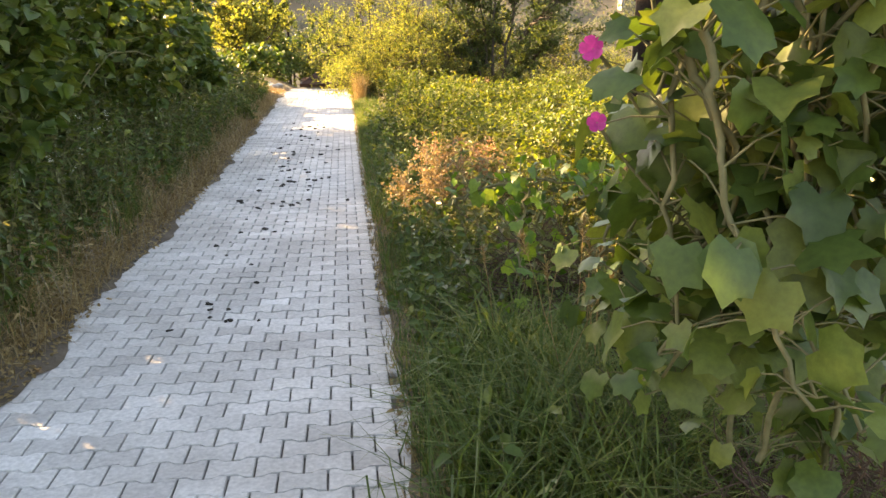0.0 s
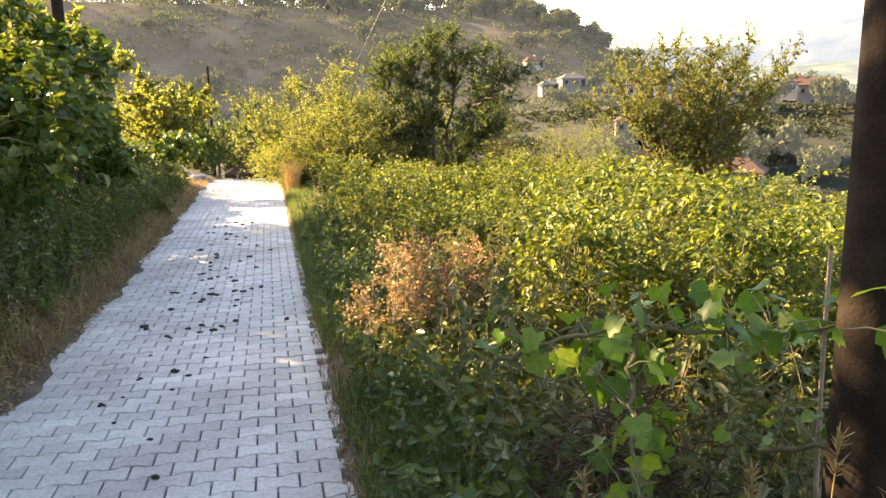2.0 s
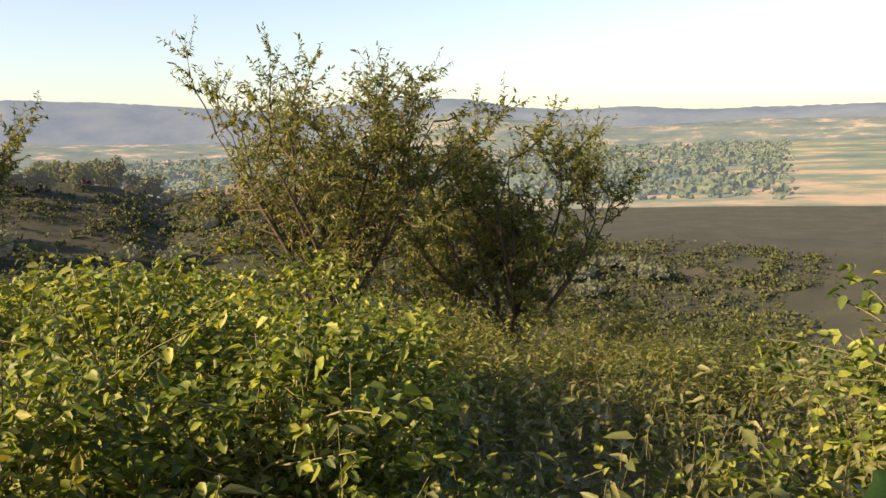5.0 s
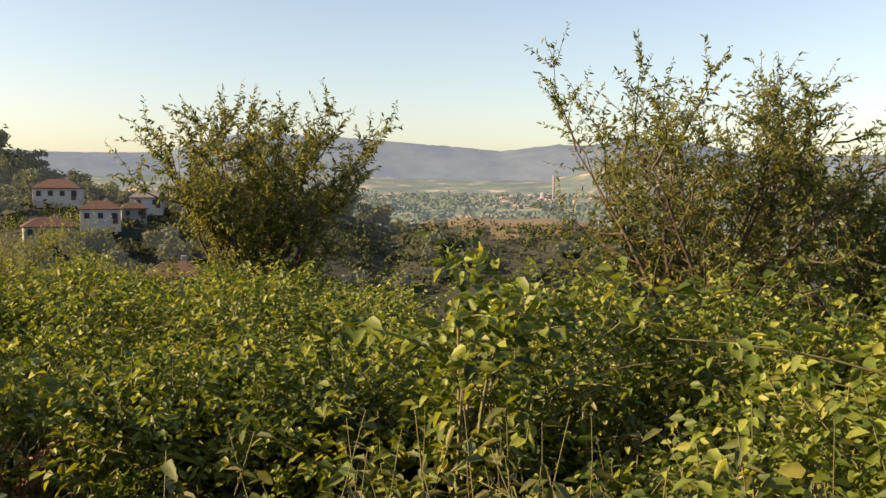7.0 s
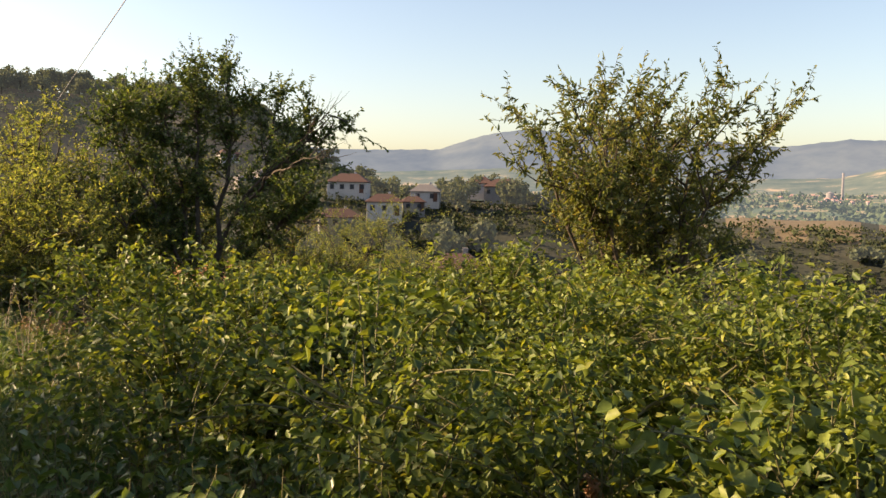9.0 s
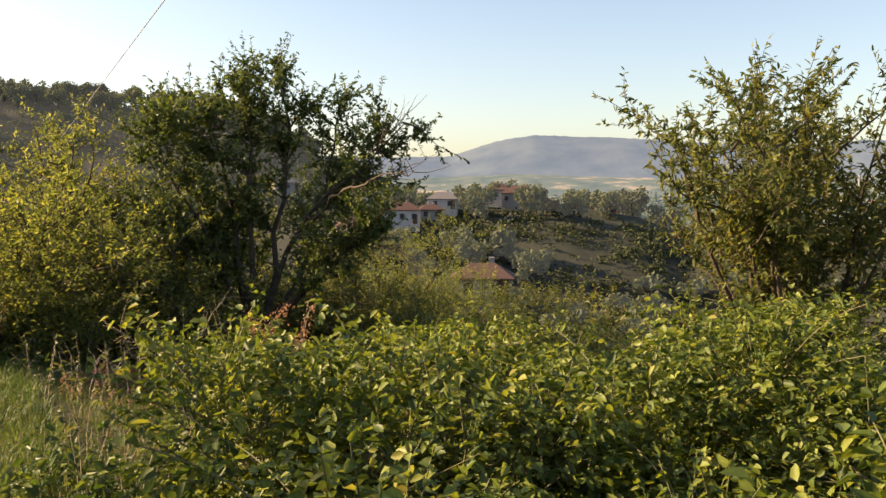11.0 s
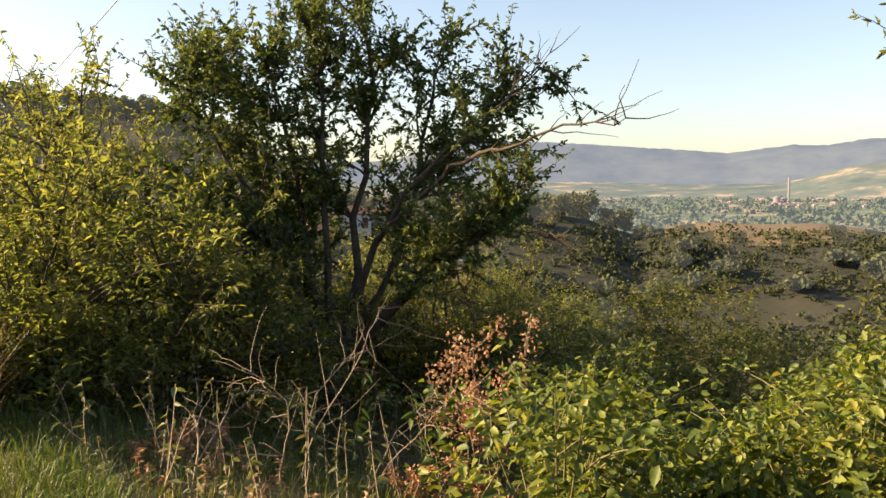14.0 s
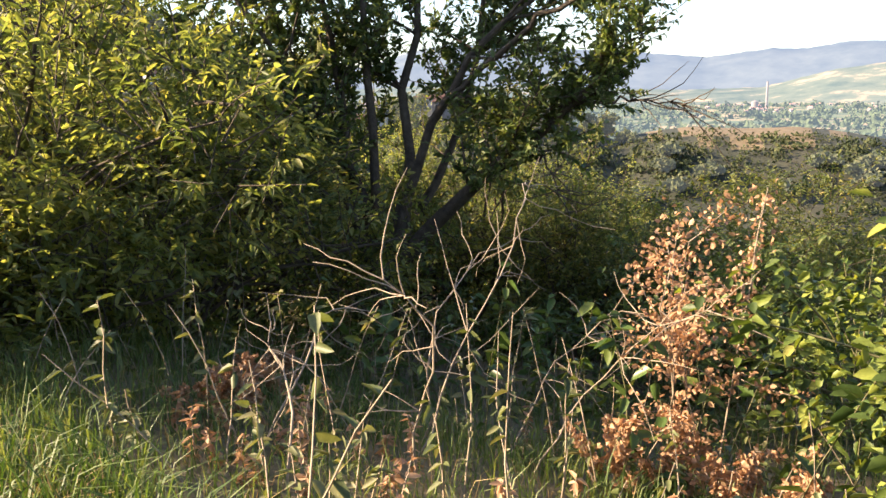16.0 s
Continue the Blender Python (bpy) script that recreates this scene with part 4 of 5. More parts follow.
for i, (x, y, h) in enumerate([(-0.25, 7.1, 0.72), (-0.05, 7.35, 0.75), (0.2, 7.5, 0.8), (0.45, 7.7, 0.72)]):
    seed_plant("dead_dock", (x, y), "rust-brown dead weed crowded with seed", h, 0.3, 9, 400 + i, group="dead weeds by the hedge", leaf=LEAF_RUST if i > 1 else LEAF_DRY, size=0.02, lean=0.22, per=26)
seed_plant("dead_dock", (0.75, 18.7), "tall rust-orange dead dock with branching seed heads", 1.45, 0.3, 4, 410, size=0.022, lean=0.08, per=80)
for i, (x, y, h) in enumerate([(-0.9, 19.6, 0.28), (-0.6, 20.0, 0.26), (0.25, 18.6, 0.4), (0.5, 18.2, 0.4), (0.2, 11.0, 0.5), (0.4, 11.3, 0.45), (0.9, 11.5, 0.4), (1.35, 16.4, 0.6)]):
    seed_plant("dead_dock", (x, y), "low rust-orange dead weed on the slope", h, 0.3, 8, 420 + i, group="dead weeds on the slope", size=0.02, lean=0.5, per=36)


# ---- the vine by the pole ----
LOBES = [(0.0, 0.0), (-0.30, -0.16), (-0.58, 0.10), (-0.47, 0.36), (-0.52, 0.67), (-0.24, 0.70), (0.0, 1.0), (0.24, 0.70), (0.52, 0.67), (0.47, 0.36), (0.58, 0.10), (0.30, -0.16)]


def lobed_leaves(name, pts, normals, dirs, size, material, parent, rng):
    n = len(pts)
    nr = unit(normals)
    d = unit(dirs - nr * np.sum(dirs * nr, 1, keepdims=True) + 1e-4)
    s = np.cross(d, nr)
    S = np.broadcast_to(size, (n,))[:, None]
    k = len(LOBES)
    v = np.empty((n, k + 1, 3))
    cup = rng.uniform(-0.25, 0.35, (n, 1))
    for i, (a, b) in enumerate(LOBES):
        a2, b2 = a * rng.uniform(0.85, 1.15, (n, 1)), b * rng.uniform(0.9, 1.1, (n, 1))
        v[:, i] = pts + (s * a2 + d * b2) * S + nr * S * (abs(a) * cup - 0.22 * b * b + rng.uniform(-0.05, 0.05, (n, 1)))
    v[:, k] = pts + d * S * 0.32
    base = (np.arange(n) * (k + 1))[:, None]
    f = np.concatenate([base + np.array([k, i, (i + 1) % k]) for i in range(k)])
    return mesh_obj(name, v.reshape(-1, 3), f, material, parent, "", True)


def vine(name, loc, label, canes, seed, size=0.11, gap=0.055, droop=0.5, leaf=LEAF_VINE):
    """A vine: woody canes along given lines, lobed leaves on stalks along them."""
    rng = np.random.default_rng(seed)
    e = empty(name, loc, label, "vine")
    tubes, P, N, D = Tubes(5), [], [], []
    for line in canes:
        line = np.array(line, float)
        t = np.linspace(0, len(line) - 1, len(line) * 6)
        p = np.stack([np.interp(t, np.arange(len(line)), line[:, i]) for i in range(3)], 1) + rng.normal(0, 0.008, (len(t), 3))
        tubes.add(p, 0.009, 0.004)
        L = np.sum(np.linalg.norm(np.diff(line, axis=0), axis=1))
        k = max(int(L / gap), 3)
        q = p[rng.integers(0, len(p), k)]
        a = rng.uniform(0, 2 * np.pi, k)
        off = np.stack([np.cos(a), np.sin(a), rng.uniform(-0.2, 0.9, k)], 1) * rng.uniform(0.05, 0.16, k)[:, None]
        for s0, s1 in zip(q, q + off):
            tubes.add([s0, (s0 + s1) / 2 + np.array([0, 0, 0.01]), s1], 0.0025, 0.0018)
        P.append(q + off)
        N.append(unit(off) * 0.7 + rng.normal(0, 0.45, (k, 3)) + np.array([0, 0, 0.5]))
        D.append(off * 2 + np.array([0, 0, -droop]) + rng.normal(0, 0.25, (k, 3)))
    P, N, D = np.concatenate(P), np.concatenate(N), np.concatenate(D)
    tubes.build("cane", STEM, e)
    lobed_leaves("foliage", P, N, D, size * rng.uniform(0.55, 1.25, len(P)), leaf, e, rng)
    return e


vr = random.Random(8)
hang = []
for i in range(36):
    x, y = vr.uniform(0.36, 1.2), vr.uniform(1.4, 2.15)
    x += 0.2 * (y - 1.4)
    top, low = vr.uniform(1.4, 2.6), vr.uniform(0.75, 1.3)
    hang.append([(x + vr.uniform(-0.1, 0.1), y, top), (x + vr.uniform(-0.15, 0.15), y + vr.uniform(-0.15, 0.15), (top + low) / 2), (x + vr.uniform(-0.2, 0.2), y + vr.uniform(-0.2, 0.2), low)])
for i in range(14):
    x, y, z = vr.uniform(0.5, 0.8), vr.uniform(1.5, 1.8), vr.uniform(1.0, 1.5)
    hang.append([(x + 0.25, y + 0.2, z + 0.25), (x, y, z), (x - 0.1, y - 0.05, z - vr.uniform(0.2, 0.5))])
for i in range(18):
    x, y = vr.uniform(0.6, 1.1), vr.uniform(2.4, 2.9)
    hang.append([(x + 0.1, y, vr.uniform(0.95, 1.2)), (x, y, 0.8), (x - 0.08, y - 0.05, vr.uniform(0.35, 0.7))])
for i in range(7):
    x, y = vr.uniform(0.7, 1.1), vr.uniform(1.7, 2.2)
    hang.append([(x, y, 0.5), (x + 0.05, y, 0.9), (x + vr.uniform(-0.2, 0.2), y - 0.1, 1.6)])
# shade of the hanging part put into its colour, a darker leaf than LEAF_VINE
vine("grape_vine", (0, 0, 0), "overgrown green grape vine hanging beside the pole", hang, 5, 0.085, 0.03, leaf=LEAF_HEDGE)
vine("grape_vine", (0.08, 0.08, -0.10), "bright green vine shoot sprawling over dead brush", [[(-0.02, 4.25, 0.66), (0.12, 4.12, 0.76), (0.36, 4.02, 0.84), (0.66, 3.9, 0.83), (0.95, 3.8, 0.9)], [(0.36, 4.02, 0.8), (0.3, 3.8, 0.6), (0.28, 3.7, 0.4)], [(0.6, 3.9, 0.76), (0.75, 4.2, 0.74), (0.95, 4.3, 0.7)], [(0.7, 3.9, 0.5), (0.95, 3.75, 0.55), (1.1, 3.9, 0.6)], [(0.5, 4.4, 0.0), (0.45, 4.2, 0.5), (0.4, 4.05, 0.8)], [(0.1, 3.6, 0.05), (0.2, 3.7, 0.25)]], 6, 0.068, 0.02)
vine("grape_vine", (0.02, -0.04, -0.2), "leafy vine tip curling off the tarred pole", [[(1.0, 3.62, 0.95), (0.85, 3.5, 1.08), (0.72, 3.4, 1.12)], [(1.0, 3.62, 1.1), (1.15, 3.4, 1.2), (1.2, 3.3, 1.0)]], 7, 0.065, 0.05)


def blossom(loc, face, size, seed):
    rng = np.random.default_rng(seed)
    e = empty("pink_flower", loc, "bright pink open blossom among vine leaves", "flower", "pink blossoms")
    f = unit(np.array(face, float))
    a = unit(np.cross(f, [0.1, 0.2, 1.0]))
    b = np.cross(f, a)
    for i in range(5):
        an = i * 2 * np.pi / 5
        d = a * np.cos(an) + b * np.sin(an)
        t = -a * np.sin(an) + b * np.cos(an)
        v, fa = [], []
        for r_, w_, h_ in ((0.05, 0.06, 0.0), (0.5, 0.42, 0.18), (0.85, 0.5, 0.42), (1.05, 0.25, 0.5)):
            v += [d * r_ * size - t * w_ * size + f * h_ * size * 1.1, d * r_ * size + f * h_ * size, d * r_ * size + t * w_ * size + f * h_ * size * 1.1]
        for k in range(3):
            for q in (0, 1):
                fa.append((k * 3 + q, k * 3 + q + 1, k * 3 + q + 4, k * 3 + q + 3))
        mesh_obj("petal", v, fa, PETAL, e, "", True)
    st = Tubes(5)
    st.add([f * -0.02, f * -0.06 + np.array([0.02, 0, -0.03]), np.array([0.12, 0.05, -0.14])], 0.004, 0.003)
    st.build("stalk", STEM, e)
    return e


blossom((0.275, 1.55, 1.53), (-0.5, -1, 0.2), 0.022, 1)
blossom((0.29, 1.55, 1.395), (-0.3, -1, 0.3), 0.018, 2)


# dead brush under the vine
def brush_heap(loc, r, h, seed):
    rng = np.random.default_rng(seed)
    e = empty("brush_heap", (loc[0], loc[1], gz(*loc)), "heap of brown dead brushwood under the vine", "brushwood")
    tb = Tubes(3)
    for i in range(420):
        a, q = rng.uniform(0, 2 * np.pi), rng.uniform(0, 1)
        s = np.array([np.cos(a) * r * q, np.sin(a) * r * q, rng.uniform(0, h * (1 - q * q * 0.7))])
        lp, _ = limb_path(s, rng.normal(size=3) * np.array([1, 1, 0.8]) + np.array([0, 0, 0.3]), rng.uniform(0.12, 0.4), rng, 0.25, -0.03, 4)
        lp[:, 2] = np.maximum(lp[:, 2], 0.0)
        tb.add(lp, 0.004, 0.0015)
    tb.build("twig_mass", DEADTWIG, e)["kind"] = "stuff"
    return e


DEADTWIG = rough_mat("dead_twig", [(0.2, (0.04, 0.025, 0.018)), (0.8, (0.13, 0.08, 0.055))], 20, 0.9, 0.2)
brush_heap((0.55, 4.5), 0.42, 0.62, 3)
brush_heap((1.2, 2.9), 0.5, 0.5, 4)
brush_heap((0.95, 2.0), 0.42, 0.5, 5)
brush_heap((0.8, 2.5), 0.45, 0.35, 6)
brush_heap((1.35, 2.2), 0.5, 0.6, 7)


def grass_stalk(loc, lean, h, seed):
    rng = np.random.default_rng(seed)
    e = empty("wild_barley", (loc[0], loc[1], gz(*loc)), "dry wild barley stalk with a bristly pale ear", "grass stalk", "barley stalks by the pole")
    tb = Tubes(4)
    lp, d = limb_path((0, 0, 0), (lean[0], lean[1], 1), h, rng, 0.04, -0.01, 7)
    tb.add(lp, 0.0022, 0.0014)
    tb.build("stalk", LEAF_DRY, e)
    k = 46
    o = lp[-1] + d * rng.uniform(-0.01, 0.075, k)[:, None]
    leaves("ear", o, rng.normal(size=(k, 3)), d + rng.normal(size=(k, 3)) * 0.3, rng.uniform(0.02, 0.045, k), 0.004, LEAF_DRY, e)
    return e


for i in range(18):
    grass_stalk((vr.uniform(0.2, 1.0), vr.uniform(2.85, 3.7)), (vr.uniform(-0.3, 0.3), vr.uniform(-0.25, 0.2)), vr.uniform(0.55, 0.9), 500 + i)

# broad-leaved shrub past the post, and one leaning over the hedge
bush("fig_shrub", (3.2, 4.4), (0.8, 0.9, 1.7), "leafy shrub with yellow-edged leaves", "shrub", LEAF_BRAMBLE, 0.058, 0.036, 750, 8, 22, 601, "", STEM, 0.26)
bush("fig_shrub", (1.75, 9.3), (0.5, 0.45, 1.6), "leafy shoots rising above the bramble hedge", "shrub", LEAF_BRAMBLE, 0.07, 0.042, 160, 7, 7, 602, "", STEM, 0.25, shoot_len=0.7)
bush("fig_shrub", (1.3, 10.7), (0.45, 0.45, 1.0), "bright leafy shoots in front of the brambles", "shrub", LEAF_BRAMBLE, 0.085, 0.055, 160, 6, 8, 603, "", STEM, 0.22)


# thorny bare canes arching over the slope
for i, (x, y, dx, dy, L) in enumerate([(-0.9, 19.2, 0.5, 0.0, 1.1), (-0.4, 19.0, 0.6, 0.1, 1.3), (-0.2, 19.3, 0.5, -0.2, 1.2), (-0.5, 18.8, -0.2, 0.0, 0.9), (-0.1, 18.7, 0.45, 0.1, 1.0), (0.1, 19.1, 0.3, 0.2, 0.9), (-1.0, 18.7, 0.1, 0.1, 0.8), (0.55, 11.0, 0.2, 0.0, 0.8)]):
    r_ = np.random.default_rng(700 + i)
    e = empty("thorny_cane", (x, y, gz(x, y)), "pale bare thorny cane arching over grass", "cane", "bare canes on the slope")
    tb = Tubes(4)
    lp, d = limb_path((0, 0, 0), (dx, dy, 1.0), L, r_, 0.2, -0.13, 10)
    tb.add(lp, 0.005, 0.002)
    for j in range(14):
        bp, _ = limb_path(lp[r_.integers(3, 11)], unit(d + r_.normal(size=3) * 0.9), L * r_.uniform(0.15, 0.4), r_, 0.2, -0.02, 5)
        tb.add(bp, 0.0026, 0.001)
    tb.build("branchwork", TWIG, e)["kind"] = "stuff"


# ---- poles, post and wire ----
def utility_pole(loc, h, r, label, arm=True):
    e = empty("utility_pole", loc, label, "utility pole", "utility poles")
    tb = Tubes(14)
    tb.add([(0, 0, -0.3), (0.01, 0, h * 0.3), (0, 0.01, h * 0.7), (0, 0, h)], r, r * 0.75)
    tb.build("shaft", POLE_WOOD, e)
    if arm:
        part("crossarm", box_bm((1.7, 0.09, 0.1), (0.1, 0, h - 0.25), 0.01), POLE_WOOD, e)
        for q in (-0.65, 0.3, 0.9):
            bm = bmesh.new()
            for zz, rr_ in ((0.0, 0.03), (0.05, 0.045), (0.1, 0.03)):
                bmesh.ops.create_cone(bm, cap_ends=True, segments=10, radius1=rr_, radius2=rr_ * 0.8, depth=0.045, matrix=Matrix.Translation((q, 0, h - 0.16 + zz)))
            part("insulator", bm, PORCELAIN, e)
    return e


utility_pole((0.92, 3.72, gz(0.92, 3.72)), 6.6, 0.10, "dark tarred wooden utility pole beside the road")
utility_pole((-4.35, 13.6, gz(-4.35, 13.6)), 6.5, 0.09, "dark wooden utility pole among bank trees")
utility_pole((-7.3, 40.0, gz(-7.3, 40.0)), 5.2, 0.07, "weathered wooden utility pole down the road", False)
utility_pole((-11.0, 62.0, gz(-11.0, 62.0)), 6.0, 0.09, "far wooden utility pole down the road", False)
wire_far = np.array((-3.75, 160.0, 3.25))
utility_pole((-3.75, 160.0, gz(-3.75, 160.0)), 3.4 - gz(-3.75, 160.0), 0.1, "wooden utility pole across the valley", True)
wire = Tubes(6)
wt = np.linspace(0, 1, 60)[:, None]
wl = np.array((0.82, 3.72, 3.66)) * (1 - wt) + wire_far * wt
wl[:, 2] -= 0.25 * (wt * (1 - wt))[:, 0]
wire.add(wl, 0.009, 0.009)
wo = wire.build("overhead_wire", WIRE, None)
tagged(wo, "thin pale overhead wire strung from the pole", "wire")

iron = empty("garden_stake", (0.956, 4.0, gz(0.956, 4.0)), "thin weathered wooden stake standing in weeds", "stake")
pt = Tubes(6)
pt.add([(0.03, -0.03, -0.2), (0.012, -0.01, 0.3), (0.008, 0.004, 0.6), (0.0, 0.0, 0.9), (0.0, 0.0, 1.2)], 0.009, 0.006)
pt.build("shaft", TWIG, iron)
cap = bmesh.new()
bmesh.ops.create_cone(cap, cap_ends=True, segments=8, radius1=0.0065, radius2=0.004, depth=0.012, matrix=Matrix.Translation((0, 0, 1.204)))
part("broken_tip", cap, BARK, iron)

# ---- small things on the road ----
DUNG = rough_mat("dry_dung", [(0.2, (0.02, 0.018, 0.014)), (0.8, (0.06, 0.052, 0.04))], 40, 0.95, 0.6, 150)


def dung(x, y, r, seed):
    rng = random.Random(seed)
    bm = bmesh.new()
    for i in range(5):
        q = r * rng.uniform(0.35, 0.6)
        bmesh.ops.create_icosphere(bm, subdivisions=1, radius=q, matrix=Matrix.Translation((rng.uniform(-r, r) * 0.6, rng.uniform(-r, r) * 0.6, q * 0.4)) @ Matrix.Diagonal((1, rng.uniform(0.7, 1.2), 0.6, 1)))
    me = bpy.data.meshes.new("dropping")
    bm.to_mesh(me)
    bm.free()
    me.materials.append(DUNG)
    ob = new("dropping", me)
    ob.matrix_world = pose(x, y, float(road_z(y)) + 0.001, 0, 0, rng.uniform(0, 360))
    tagged(ob, "small dark dried sheep dropping on the pavers", "dropping", "droppings on the road")


dr_ = random.Random(12)
for i in range(20):
    y = dr_.uniform(4.4, 8.2)
    dung(axis_x(y) + dr_.gauss(-0.05, 0.22), y, dr_.uniform(0.016, 0.032), i)
for i in range(70):
    y = dr_.uniform(8.2, 16.0)
    dung(axis_x(y) + dr_.gauss(0.1, 0.24), y, dr_.uniform(0.022, 0.042), 100 + i)


def stone(x, y, r, seed):
    rng = random.Random(seed)
    bm = bmesh.new()
    bmesh.ops.create_icosphere(bm, subdivisions=2, radius=r)
    for v in bm.verts:
        v.co *= 1 + 0.25 * noise.noise(v.co * 2.5 / r + Vector((seed, 0, 0)))
        v.co.z *= 0.6
    me = bpy.data.meshes.new("stone")
    bm.to_mesh(me)
    bm.free()
    me.materials.append(STONE)
    ob = new("stone", me)
    ob.matrix_world = pose(x, y, gz(x, y) + r * 0.2, 0, 0, rng.uniform(0, 360))
    tagged(ob, "pale rounded field stone in dry grass", "stone", "field stones")


for i, (x, y, r) in enumerate([(0.02, 18.0, 0.06), (-4.9, 24.0, 0.16), (-5.1, 24.5, 0.12), (-5.0, 25.4, 0.14)]):
    stone(x, y, r, i)
seed_plant("dead_dock", (-3.6, 15.4), "dark dead weed at the road's edge", 0.45, 0.2, 6, 440, leaf=LEAF_DARK, size=0.03, lean=0.4)


# ---- houses, far trees and the town ----
def house(loc, rz, w, d, h, label, wall=WHITEWASH, roof=ROOFTILE, rise=0.28, windows=3, storeys=1, eave=0.35):
    """A village house: walls, hipped or gabled tiled roof with eaves, framed windows, a door, a chimney."""
    w, d, h = w * 0.82, d * 0.82, h * 0.85
    e = empty("village_house", loc, label, "house", "village houses", rz=rz)
    part("wall", box_bm((w, d, h + 1.6), (0, 0, h / 2 - 0.8), 0.03), wall, e)
    W, D, rh = w / 2 + eave, d / 2 + eave, d * rise
    ridge_l = w * 0.22
    v = [(-W, -D, h), (W, -D, h), (W, D, h), (-W, D, h), (-ridge_l, 0, h + rh), (ridge_l, 0, h + rh), (-W, -D, h - 0.14), (W, -D, h - 0.14), (W, D, h - 0.14), (-W, D, h - 0.14)]
    f = [(0, 1, 5, 4), (1, 2, 5), (2, 3, 4, 5), (3, 0, 4), (6, 7, 1, 0), (7, 8, 2, 1), (8, 9, 3, 2), (9, 6, 0, 3), (9, 8, 7, 6)]
    mesh_obj("roof", v, f, roof, e)
    part("chimney", box_bm((0.5, 0.5, 1.2), (w * 0.15, d * 0.12, h + rh * 0.9), 0.02), wall, e)
    for st in range(storeys):
        zc = h / storeys * (st + 0.55)
        for k in range(windows):
            x = (k + 0.5) / windows * w - w / 2
            for sgn in (-1, 1):
                fr = part("window", box_bm((1.05, 0.1, 1.2), (x, sgn * (d / 2 + 0.02), zc), 0.02), PLASTER, e)
                part("pane", box_bm((0.85, 0.06, 1.0), (x, sgn * (d / 2 + 0.06), zc), 0.01), GLASSDARK, fr)
    part("door", box_bm((0.95, 0.1, 2.0), (w * 0.36, -d / 2 - 0.03, 1.0), 0.02), RUST, e)
    return e


def at(az, dist, z=None):
    x, y = dist * math.sin(radians(az)), 8 + dist * math.cos(radians(az))
    return (x, y, gz(x, y) if z is None else z)


def placed(az, dist, el_base):
    x, y = dist * math.sin(radians(az)), 8 + dist * math.cos(radians(az))
    return (x, y, 0.9 + dist * math.tan(radians(el_base)))


house(placed(19.5, 190, -0.7), -28, 11, 8, 3.0, "white village house with a red tiled roof", windows=4)
house(placed(21.9, 175, -2.2), -22, 9, 7, 3.4, "long whitewashed house with a brown tiled roof", windows=3)
house(placed(18.8, 165, -3.1), -15, 10, 7, 2.6, "low plastered house with a dark tiled roof", wall=PLASTER, windows=4)
house(placed(24.8, 190, -1.2), -30, 8, 7, 2.7, "small white house with a grey roof", roof=GREYROOF, windows=2)
house(placed(23.9, 182, -1.9), -20, 6, 5, 2.5, "small shed with a sloping tiled roof", wall=PLASTER, windows=2)
house(placed(30.2, 205, -0.9), -35, 11, 8, 3.4, "grey village house with a broad tiled roof", wall=PLASTER, windows=4)
house(placed(28.6, 215, -0.6), -35, 8, 7, 3.2, "pale village house behind trees", windows=3)
house(placed(34.4, 230, -1.5), -40, 7, 6, 2.8, "red-walled house with a red tiled roof", wall=REDWALL, windows=3)
house(placed(36.2, 232, -1.5), -40, 5, 5, 2.2, "red-roofed annexe beside the red house", wall=REDWALL, windows=2)
house(placed(26.4, 75, -7.2), -30, 6, 5, 2.4, "farm building with a reddish tiled roof below", wall=PLASTER, windows=2)
house(placed(11.5, 260, 1.3), 10, 7, 6, 2.6, "small white house on the dry hillside", windows=2)
house(placed(14.2, 240, 0.0), 5, 9, 6, 2.8, "grey hillside house with a pale roof", wall=PLASTER, roof=GREYROOF, windows=3)
house(placed(12.6, 235, -0.3), 5, 6, 5, 2.4, "grey barn with a pale metal roof", wall=PLASTER, roof=GREYROOF, windows=2)
house((-5.4, 41.0, gz(-5.4, 41.0) - 0.3), 8, 3.0, 2.4, 1.5, "low shed with a brown roof where the road drops", wall=PLASTER, windows=1)


def far_tree(seed, h=6.0, w=4.5, n=420, mat_=None):
    rng = np.random.default_rng(seed)
    e = empty("hill_tree", (0, 0, -500), "round dark tree on the far hillside", "tree", "trees on the far hills")
    tb = Tubes(6)
    tp, td = limb_path((0, 0, -0.5), (0, 0, 1), h * 0.5, rng, 0.06)
    tb.add(tp, 0.16, 0.08)
    nb = 9
    c = rng.normal(size=(nb, 3)) * np.array([w * 0.24, w * 0.24, h * 0.13]) + np.array([0, 0, h * 0.58])
    for q in c:
        tb.add([tp[-2], (tp[-2] + q) / 2 + rng.normal(size=3) * 0.15, q], 0.06, 0.02)
    tb.build("trunk", BARK, e)
    k = rng.integers(0, nb, n)
    dr = unit(rng.normal(size=(n, 3)))
    P = c[k] + dr * rng.uniform(0.5, 1.1, n)[:, None] * np.array([w * 0.22, w * 0.22, h * 0.19])
    sc = rng.uniform(0.5, 1.2, n)
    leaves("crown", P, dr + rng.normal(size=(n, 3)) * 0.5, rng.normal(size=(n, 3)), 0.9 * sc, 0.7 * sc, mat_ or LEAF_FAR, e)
    return e


protos = [far_tree(900, 8.0, 6.2, 520), far_tree(901, 6.8, 6.6, 520), far_tree(902, 9.0, 5.6, 520), far_tree(903, 3.6, 4.8, 320)]
used = [False] * len(protos)
fr_ = random.Random(21)


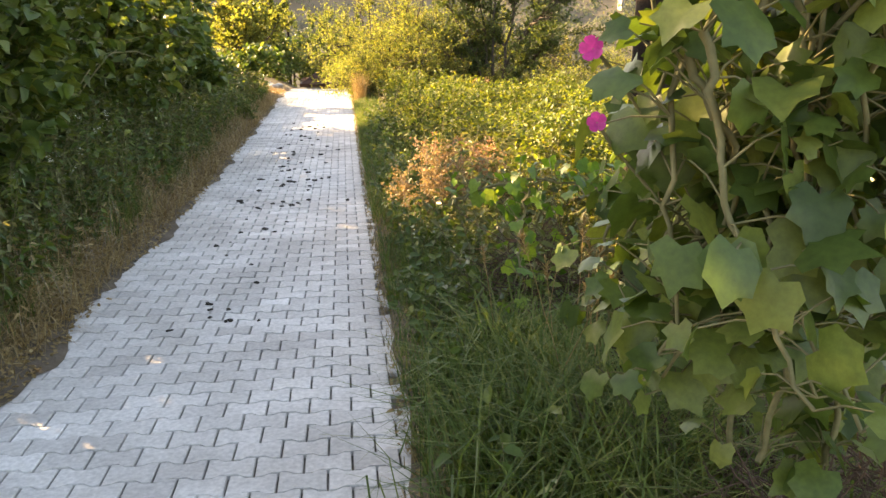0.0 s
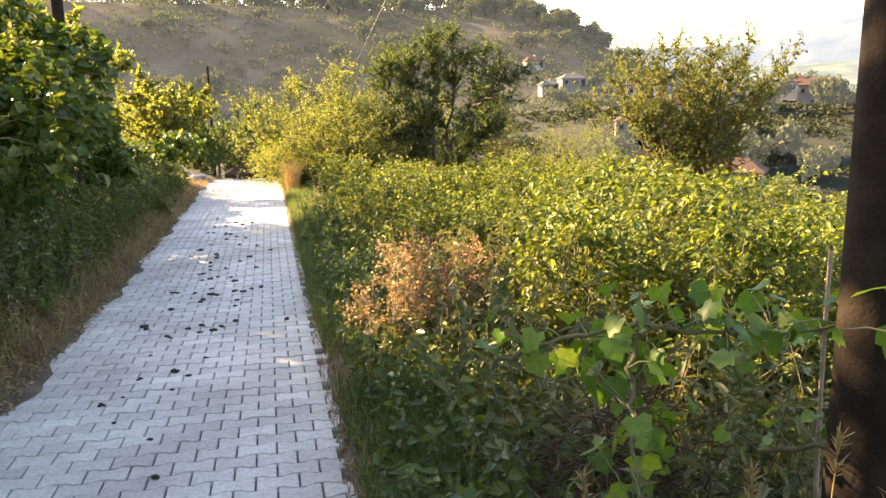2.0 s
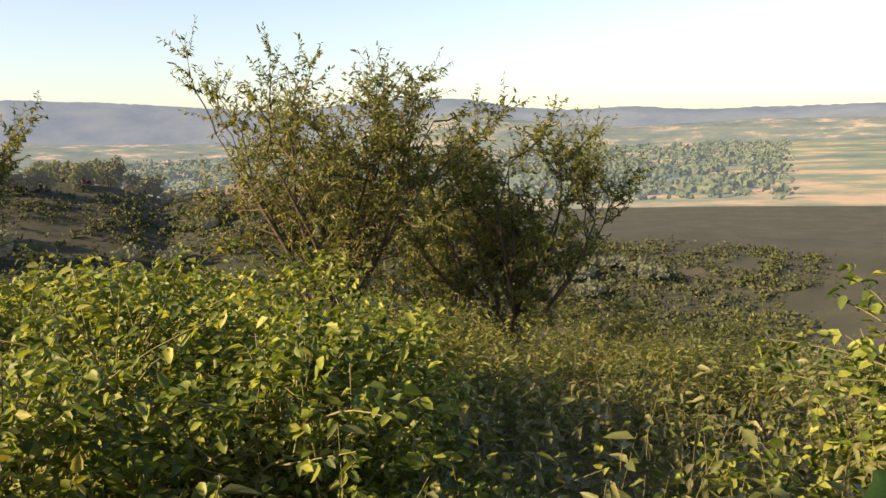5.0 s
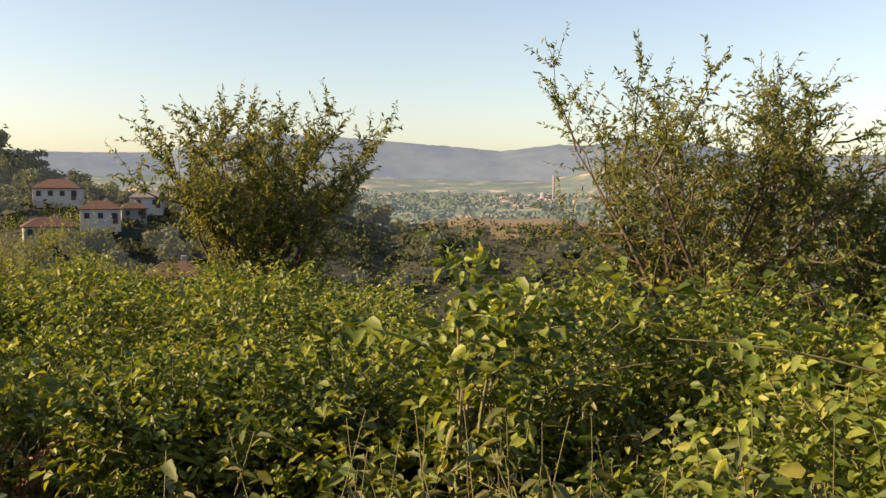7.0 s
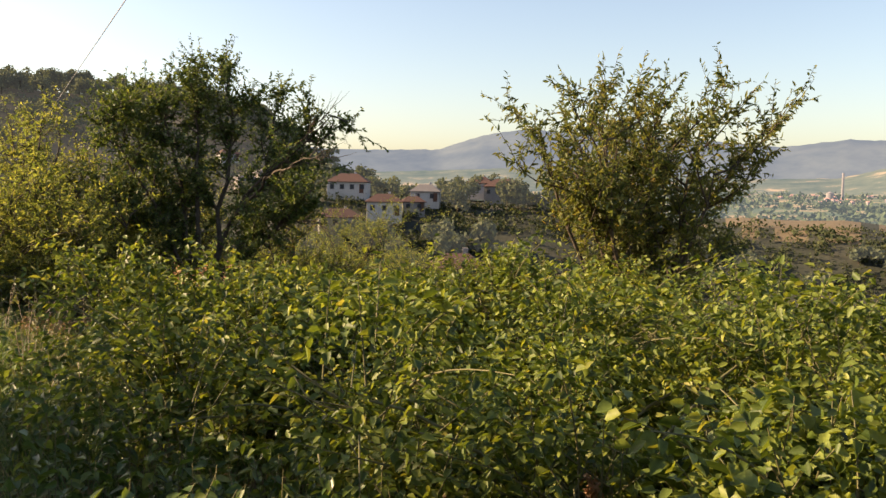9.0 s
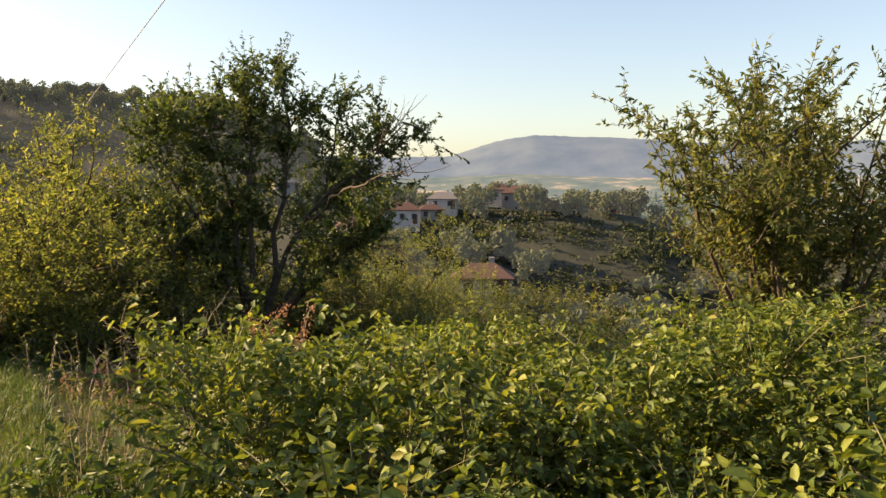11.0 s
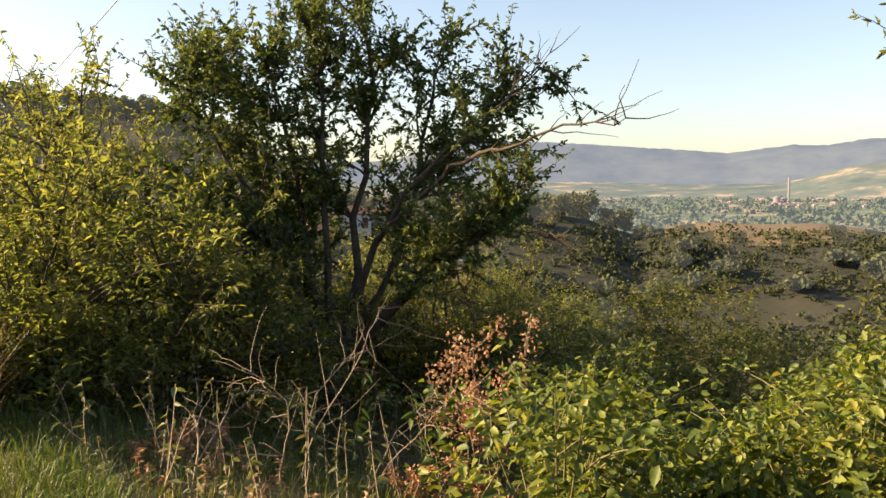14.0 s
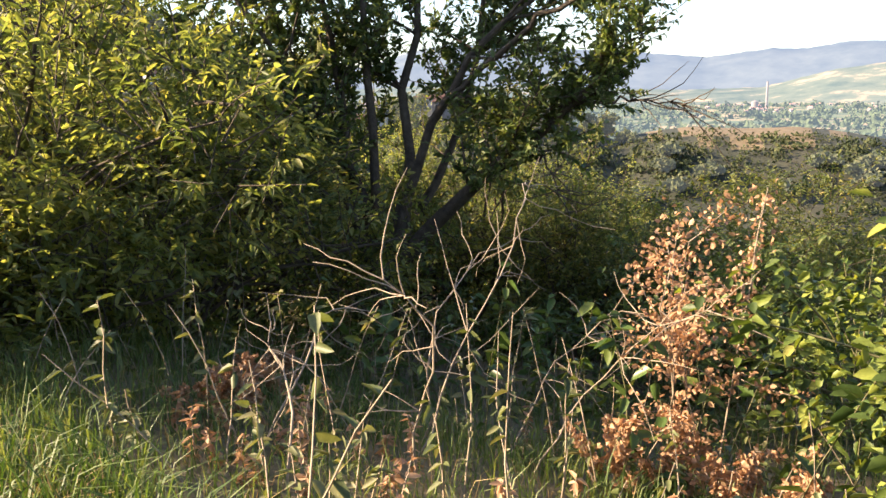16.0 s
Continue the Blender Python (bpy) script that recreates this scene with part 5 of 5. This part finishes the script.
def plant(az, dist, scale=1.0, k=None):
    k = fr_.randrange(len(protos)) if k is None else k
    x, y, z = at(az, dist)
    m = pose(x, y, z - 0.2, 0, 0, fr_.uniform(0, 360))
    if not used[k]:
        used[k] = True
        protos[k].matrix_world = m
        return
    copy_thing(protos[k], m)


for i in range(125):     # wooded brow of the near hill
    plant(fr_.uniform(-14, 17.5), fr_.uniform(300, 350), k=fr_.choice((0, 1, 2)))
for i in range(60):      # hillside
    plant(fr_.uniform(-16, 22), fr_.uniform(215, 325), k=fr_.choice((0, 1, 3, 3)))
for i in range(80):      # among and below the houses
    plant(fr_.uniform(14, 42), fr_.choice((fr_.uniform(120, 165), fr_.uniform(180, 250))), k=fr_.choice((0, 1, 2, 3, 3)))
for i in range(24):      # edge of the field mound
    plant(fr_.uniform(41, 75), fr_.uniform(150, 180), k=3)


def scrub_cover(name, label, n, a0, a1, r0, r1, size, leaf, mat_, seed, k=26):
    """Low scrub that nobody could count, as clumps of leaf tufts."""
    q = np.random.default_rng(seed)
    az, rd = np.radians(q.uniform(a0, a1, n)), q.uniform(r0, r1, n)
    x, y = rd * np.sin(az), 8 + rd * np.cos(az)
    keep = wob(x, y, 11.0, 0.7) + q.normal(0, 0.5, n) > -0.5
    x, y = x[keep], y[keep]
    n = len(x)
    s_ = np.repeat(q.uniform(0.4, 1.3, n), k)[:, None] * size
    off = q.normal(size=(n * k, 3)) * np.array([0.45, 0.45, 0.3]) * s_
    off[:, 2] = np.abs(off[:, 2])
    p = np.repeat(np.stack([x, y, ground_z(x, y)], 1), k, 0) + off
    ob = leaves(name, p, unit(off) + q.normal(size=off.shape) * 0.4, q.normal(size=off.shape), leaf * s_[:, 0], leaf * 0.7 * s_[:, 0], mat_, None)
    return tagged(ob, label, "scrub", kind="stuff")


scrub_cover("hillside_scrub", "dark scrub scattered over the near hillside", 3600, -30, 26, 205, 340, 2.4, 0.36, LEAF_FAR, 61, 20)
scrub_cover("valley_scrub", "dark scrub filling the valley slopes", 9500, 2, 85, 50, 195, 2.0, 0.34, LEAF_VALLEY, 62, 16)
scrub_cover("slope_scrub", "green scrub on the slope below the hedge", 2600, 5, 112, 15, 70, 1.2, 0.2, LEAF_DARK, 63, 44)

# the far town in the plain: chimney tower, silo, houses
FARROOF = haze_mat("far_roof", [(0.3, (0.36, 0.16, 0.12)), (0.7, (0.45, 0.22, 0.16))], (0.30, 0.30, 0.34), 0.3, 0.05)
tower = empty("town_chimney", at(52.2, 2100), "tall pale chimney in the far town", "chimney")
tt = Tubes(12)
tt.add([(0, 0, -60), (0, 0, 0), (0, 0, 20), (0, 0, 62)], 3.4, 2.4)
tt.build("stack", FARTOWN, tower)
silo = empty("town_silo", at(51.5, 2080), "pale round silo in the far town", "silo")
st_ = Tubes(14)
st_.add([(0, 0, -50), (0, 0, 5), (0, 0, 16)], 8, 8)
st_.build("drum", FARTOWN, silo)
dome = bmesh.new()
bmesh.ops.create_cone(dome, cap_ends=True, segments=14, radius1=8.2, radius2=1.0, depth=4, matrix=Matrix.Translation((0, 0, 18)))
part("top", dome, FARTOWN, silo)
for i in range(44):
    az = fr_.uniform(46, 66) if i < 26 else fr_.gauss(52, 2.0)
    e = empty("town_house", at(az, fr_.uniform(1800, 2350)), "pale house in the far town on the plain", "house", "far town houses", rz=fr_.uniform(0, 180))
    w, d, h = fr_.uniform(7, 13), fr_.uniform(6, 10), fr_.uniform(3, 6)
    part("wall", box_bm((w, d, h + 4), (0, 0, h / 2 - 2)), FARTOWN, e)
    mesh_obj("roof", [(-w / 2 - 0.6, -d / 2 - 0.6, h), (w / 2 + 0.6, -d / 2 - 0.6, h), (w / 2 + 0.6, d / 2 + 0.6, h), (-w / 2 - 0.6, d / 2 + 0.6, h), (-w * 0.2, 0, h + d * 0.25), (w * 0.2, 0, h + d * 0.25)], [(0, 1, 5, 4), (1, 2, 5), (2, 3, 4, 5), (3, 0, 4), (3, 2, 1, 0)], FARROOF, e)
# poplars and woods of the plain
wrng = np.random.default_rng(40)
nw = 2600
waz, wd = np.radians(wrng.uniform(14, 82, nw)), wrng.uniform(650, 2600, nw)
wx, wy = wd * np.sin(waz), 8 + wd * np.cos(waz)
wz = ground_z(wx, wy)
k8 = 10
wp = np.repeat(np.stack([wx, wy, wz + 3], 1), k8, 0) + wrng.normal(size=(nw * k8, 3)) * np.array([5, 5, 2.6])
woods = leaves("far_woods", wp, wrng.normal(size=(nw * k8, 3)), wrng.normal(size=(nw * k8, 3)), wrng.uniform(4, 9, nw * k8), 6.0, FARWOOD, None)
tagged(woods, "scattered trees and hedgerows on the far plain", "woods", kind="stuff")

pv, pf = paver_shape()
paver_mesh = bpy.data.meshes.new("paver")
paver_mesh.from_pydata(pv, [], pf)
paver_mesh.materials.append(PAVER)
PV = np.array(pv)
rest_v, rest_f, near_n = [], [], 0
for x, y, z, rx, ry, rz in paver_places():
    m = pose(x, y, z, rx, ry, rz)
    if 2.6 < y < 7.6 and near_n < 300:
        near_n += 1
        ob = new("paver", paver_mesh)
        ob.matrix_world = m
        ob.parent = road
    else:
        M3 = np.array(m)
        base = len(rest_v) * len(PV)
        rest_v.append(PV @ M3[:3, :3].T + M3[:3, 3])
        rest_f += [tuple(base + i for i in f) for f in pf]
rest = mesh_obj("pavers", np.concatenate(rest_v), rest_f, PAVER, road)
tagged(rest, kind="stuff")
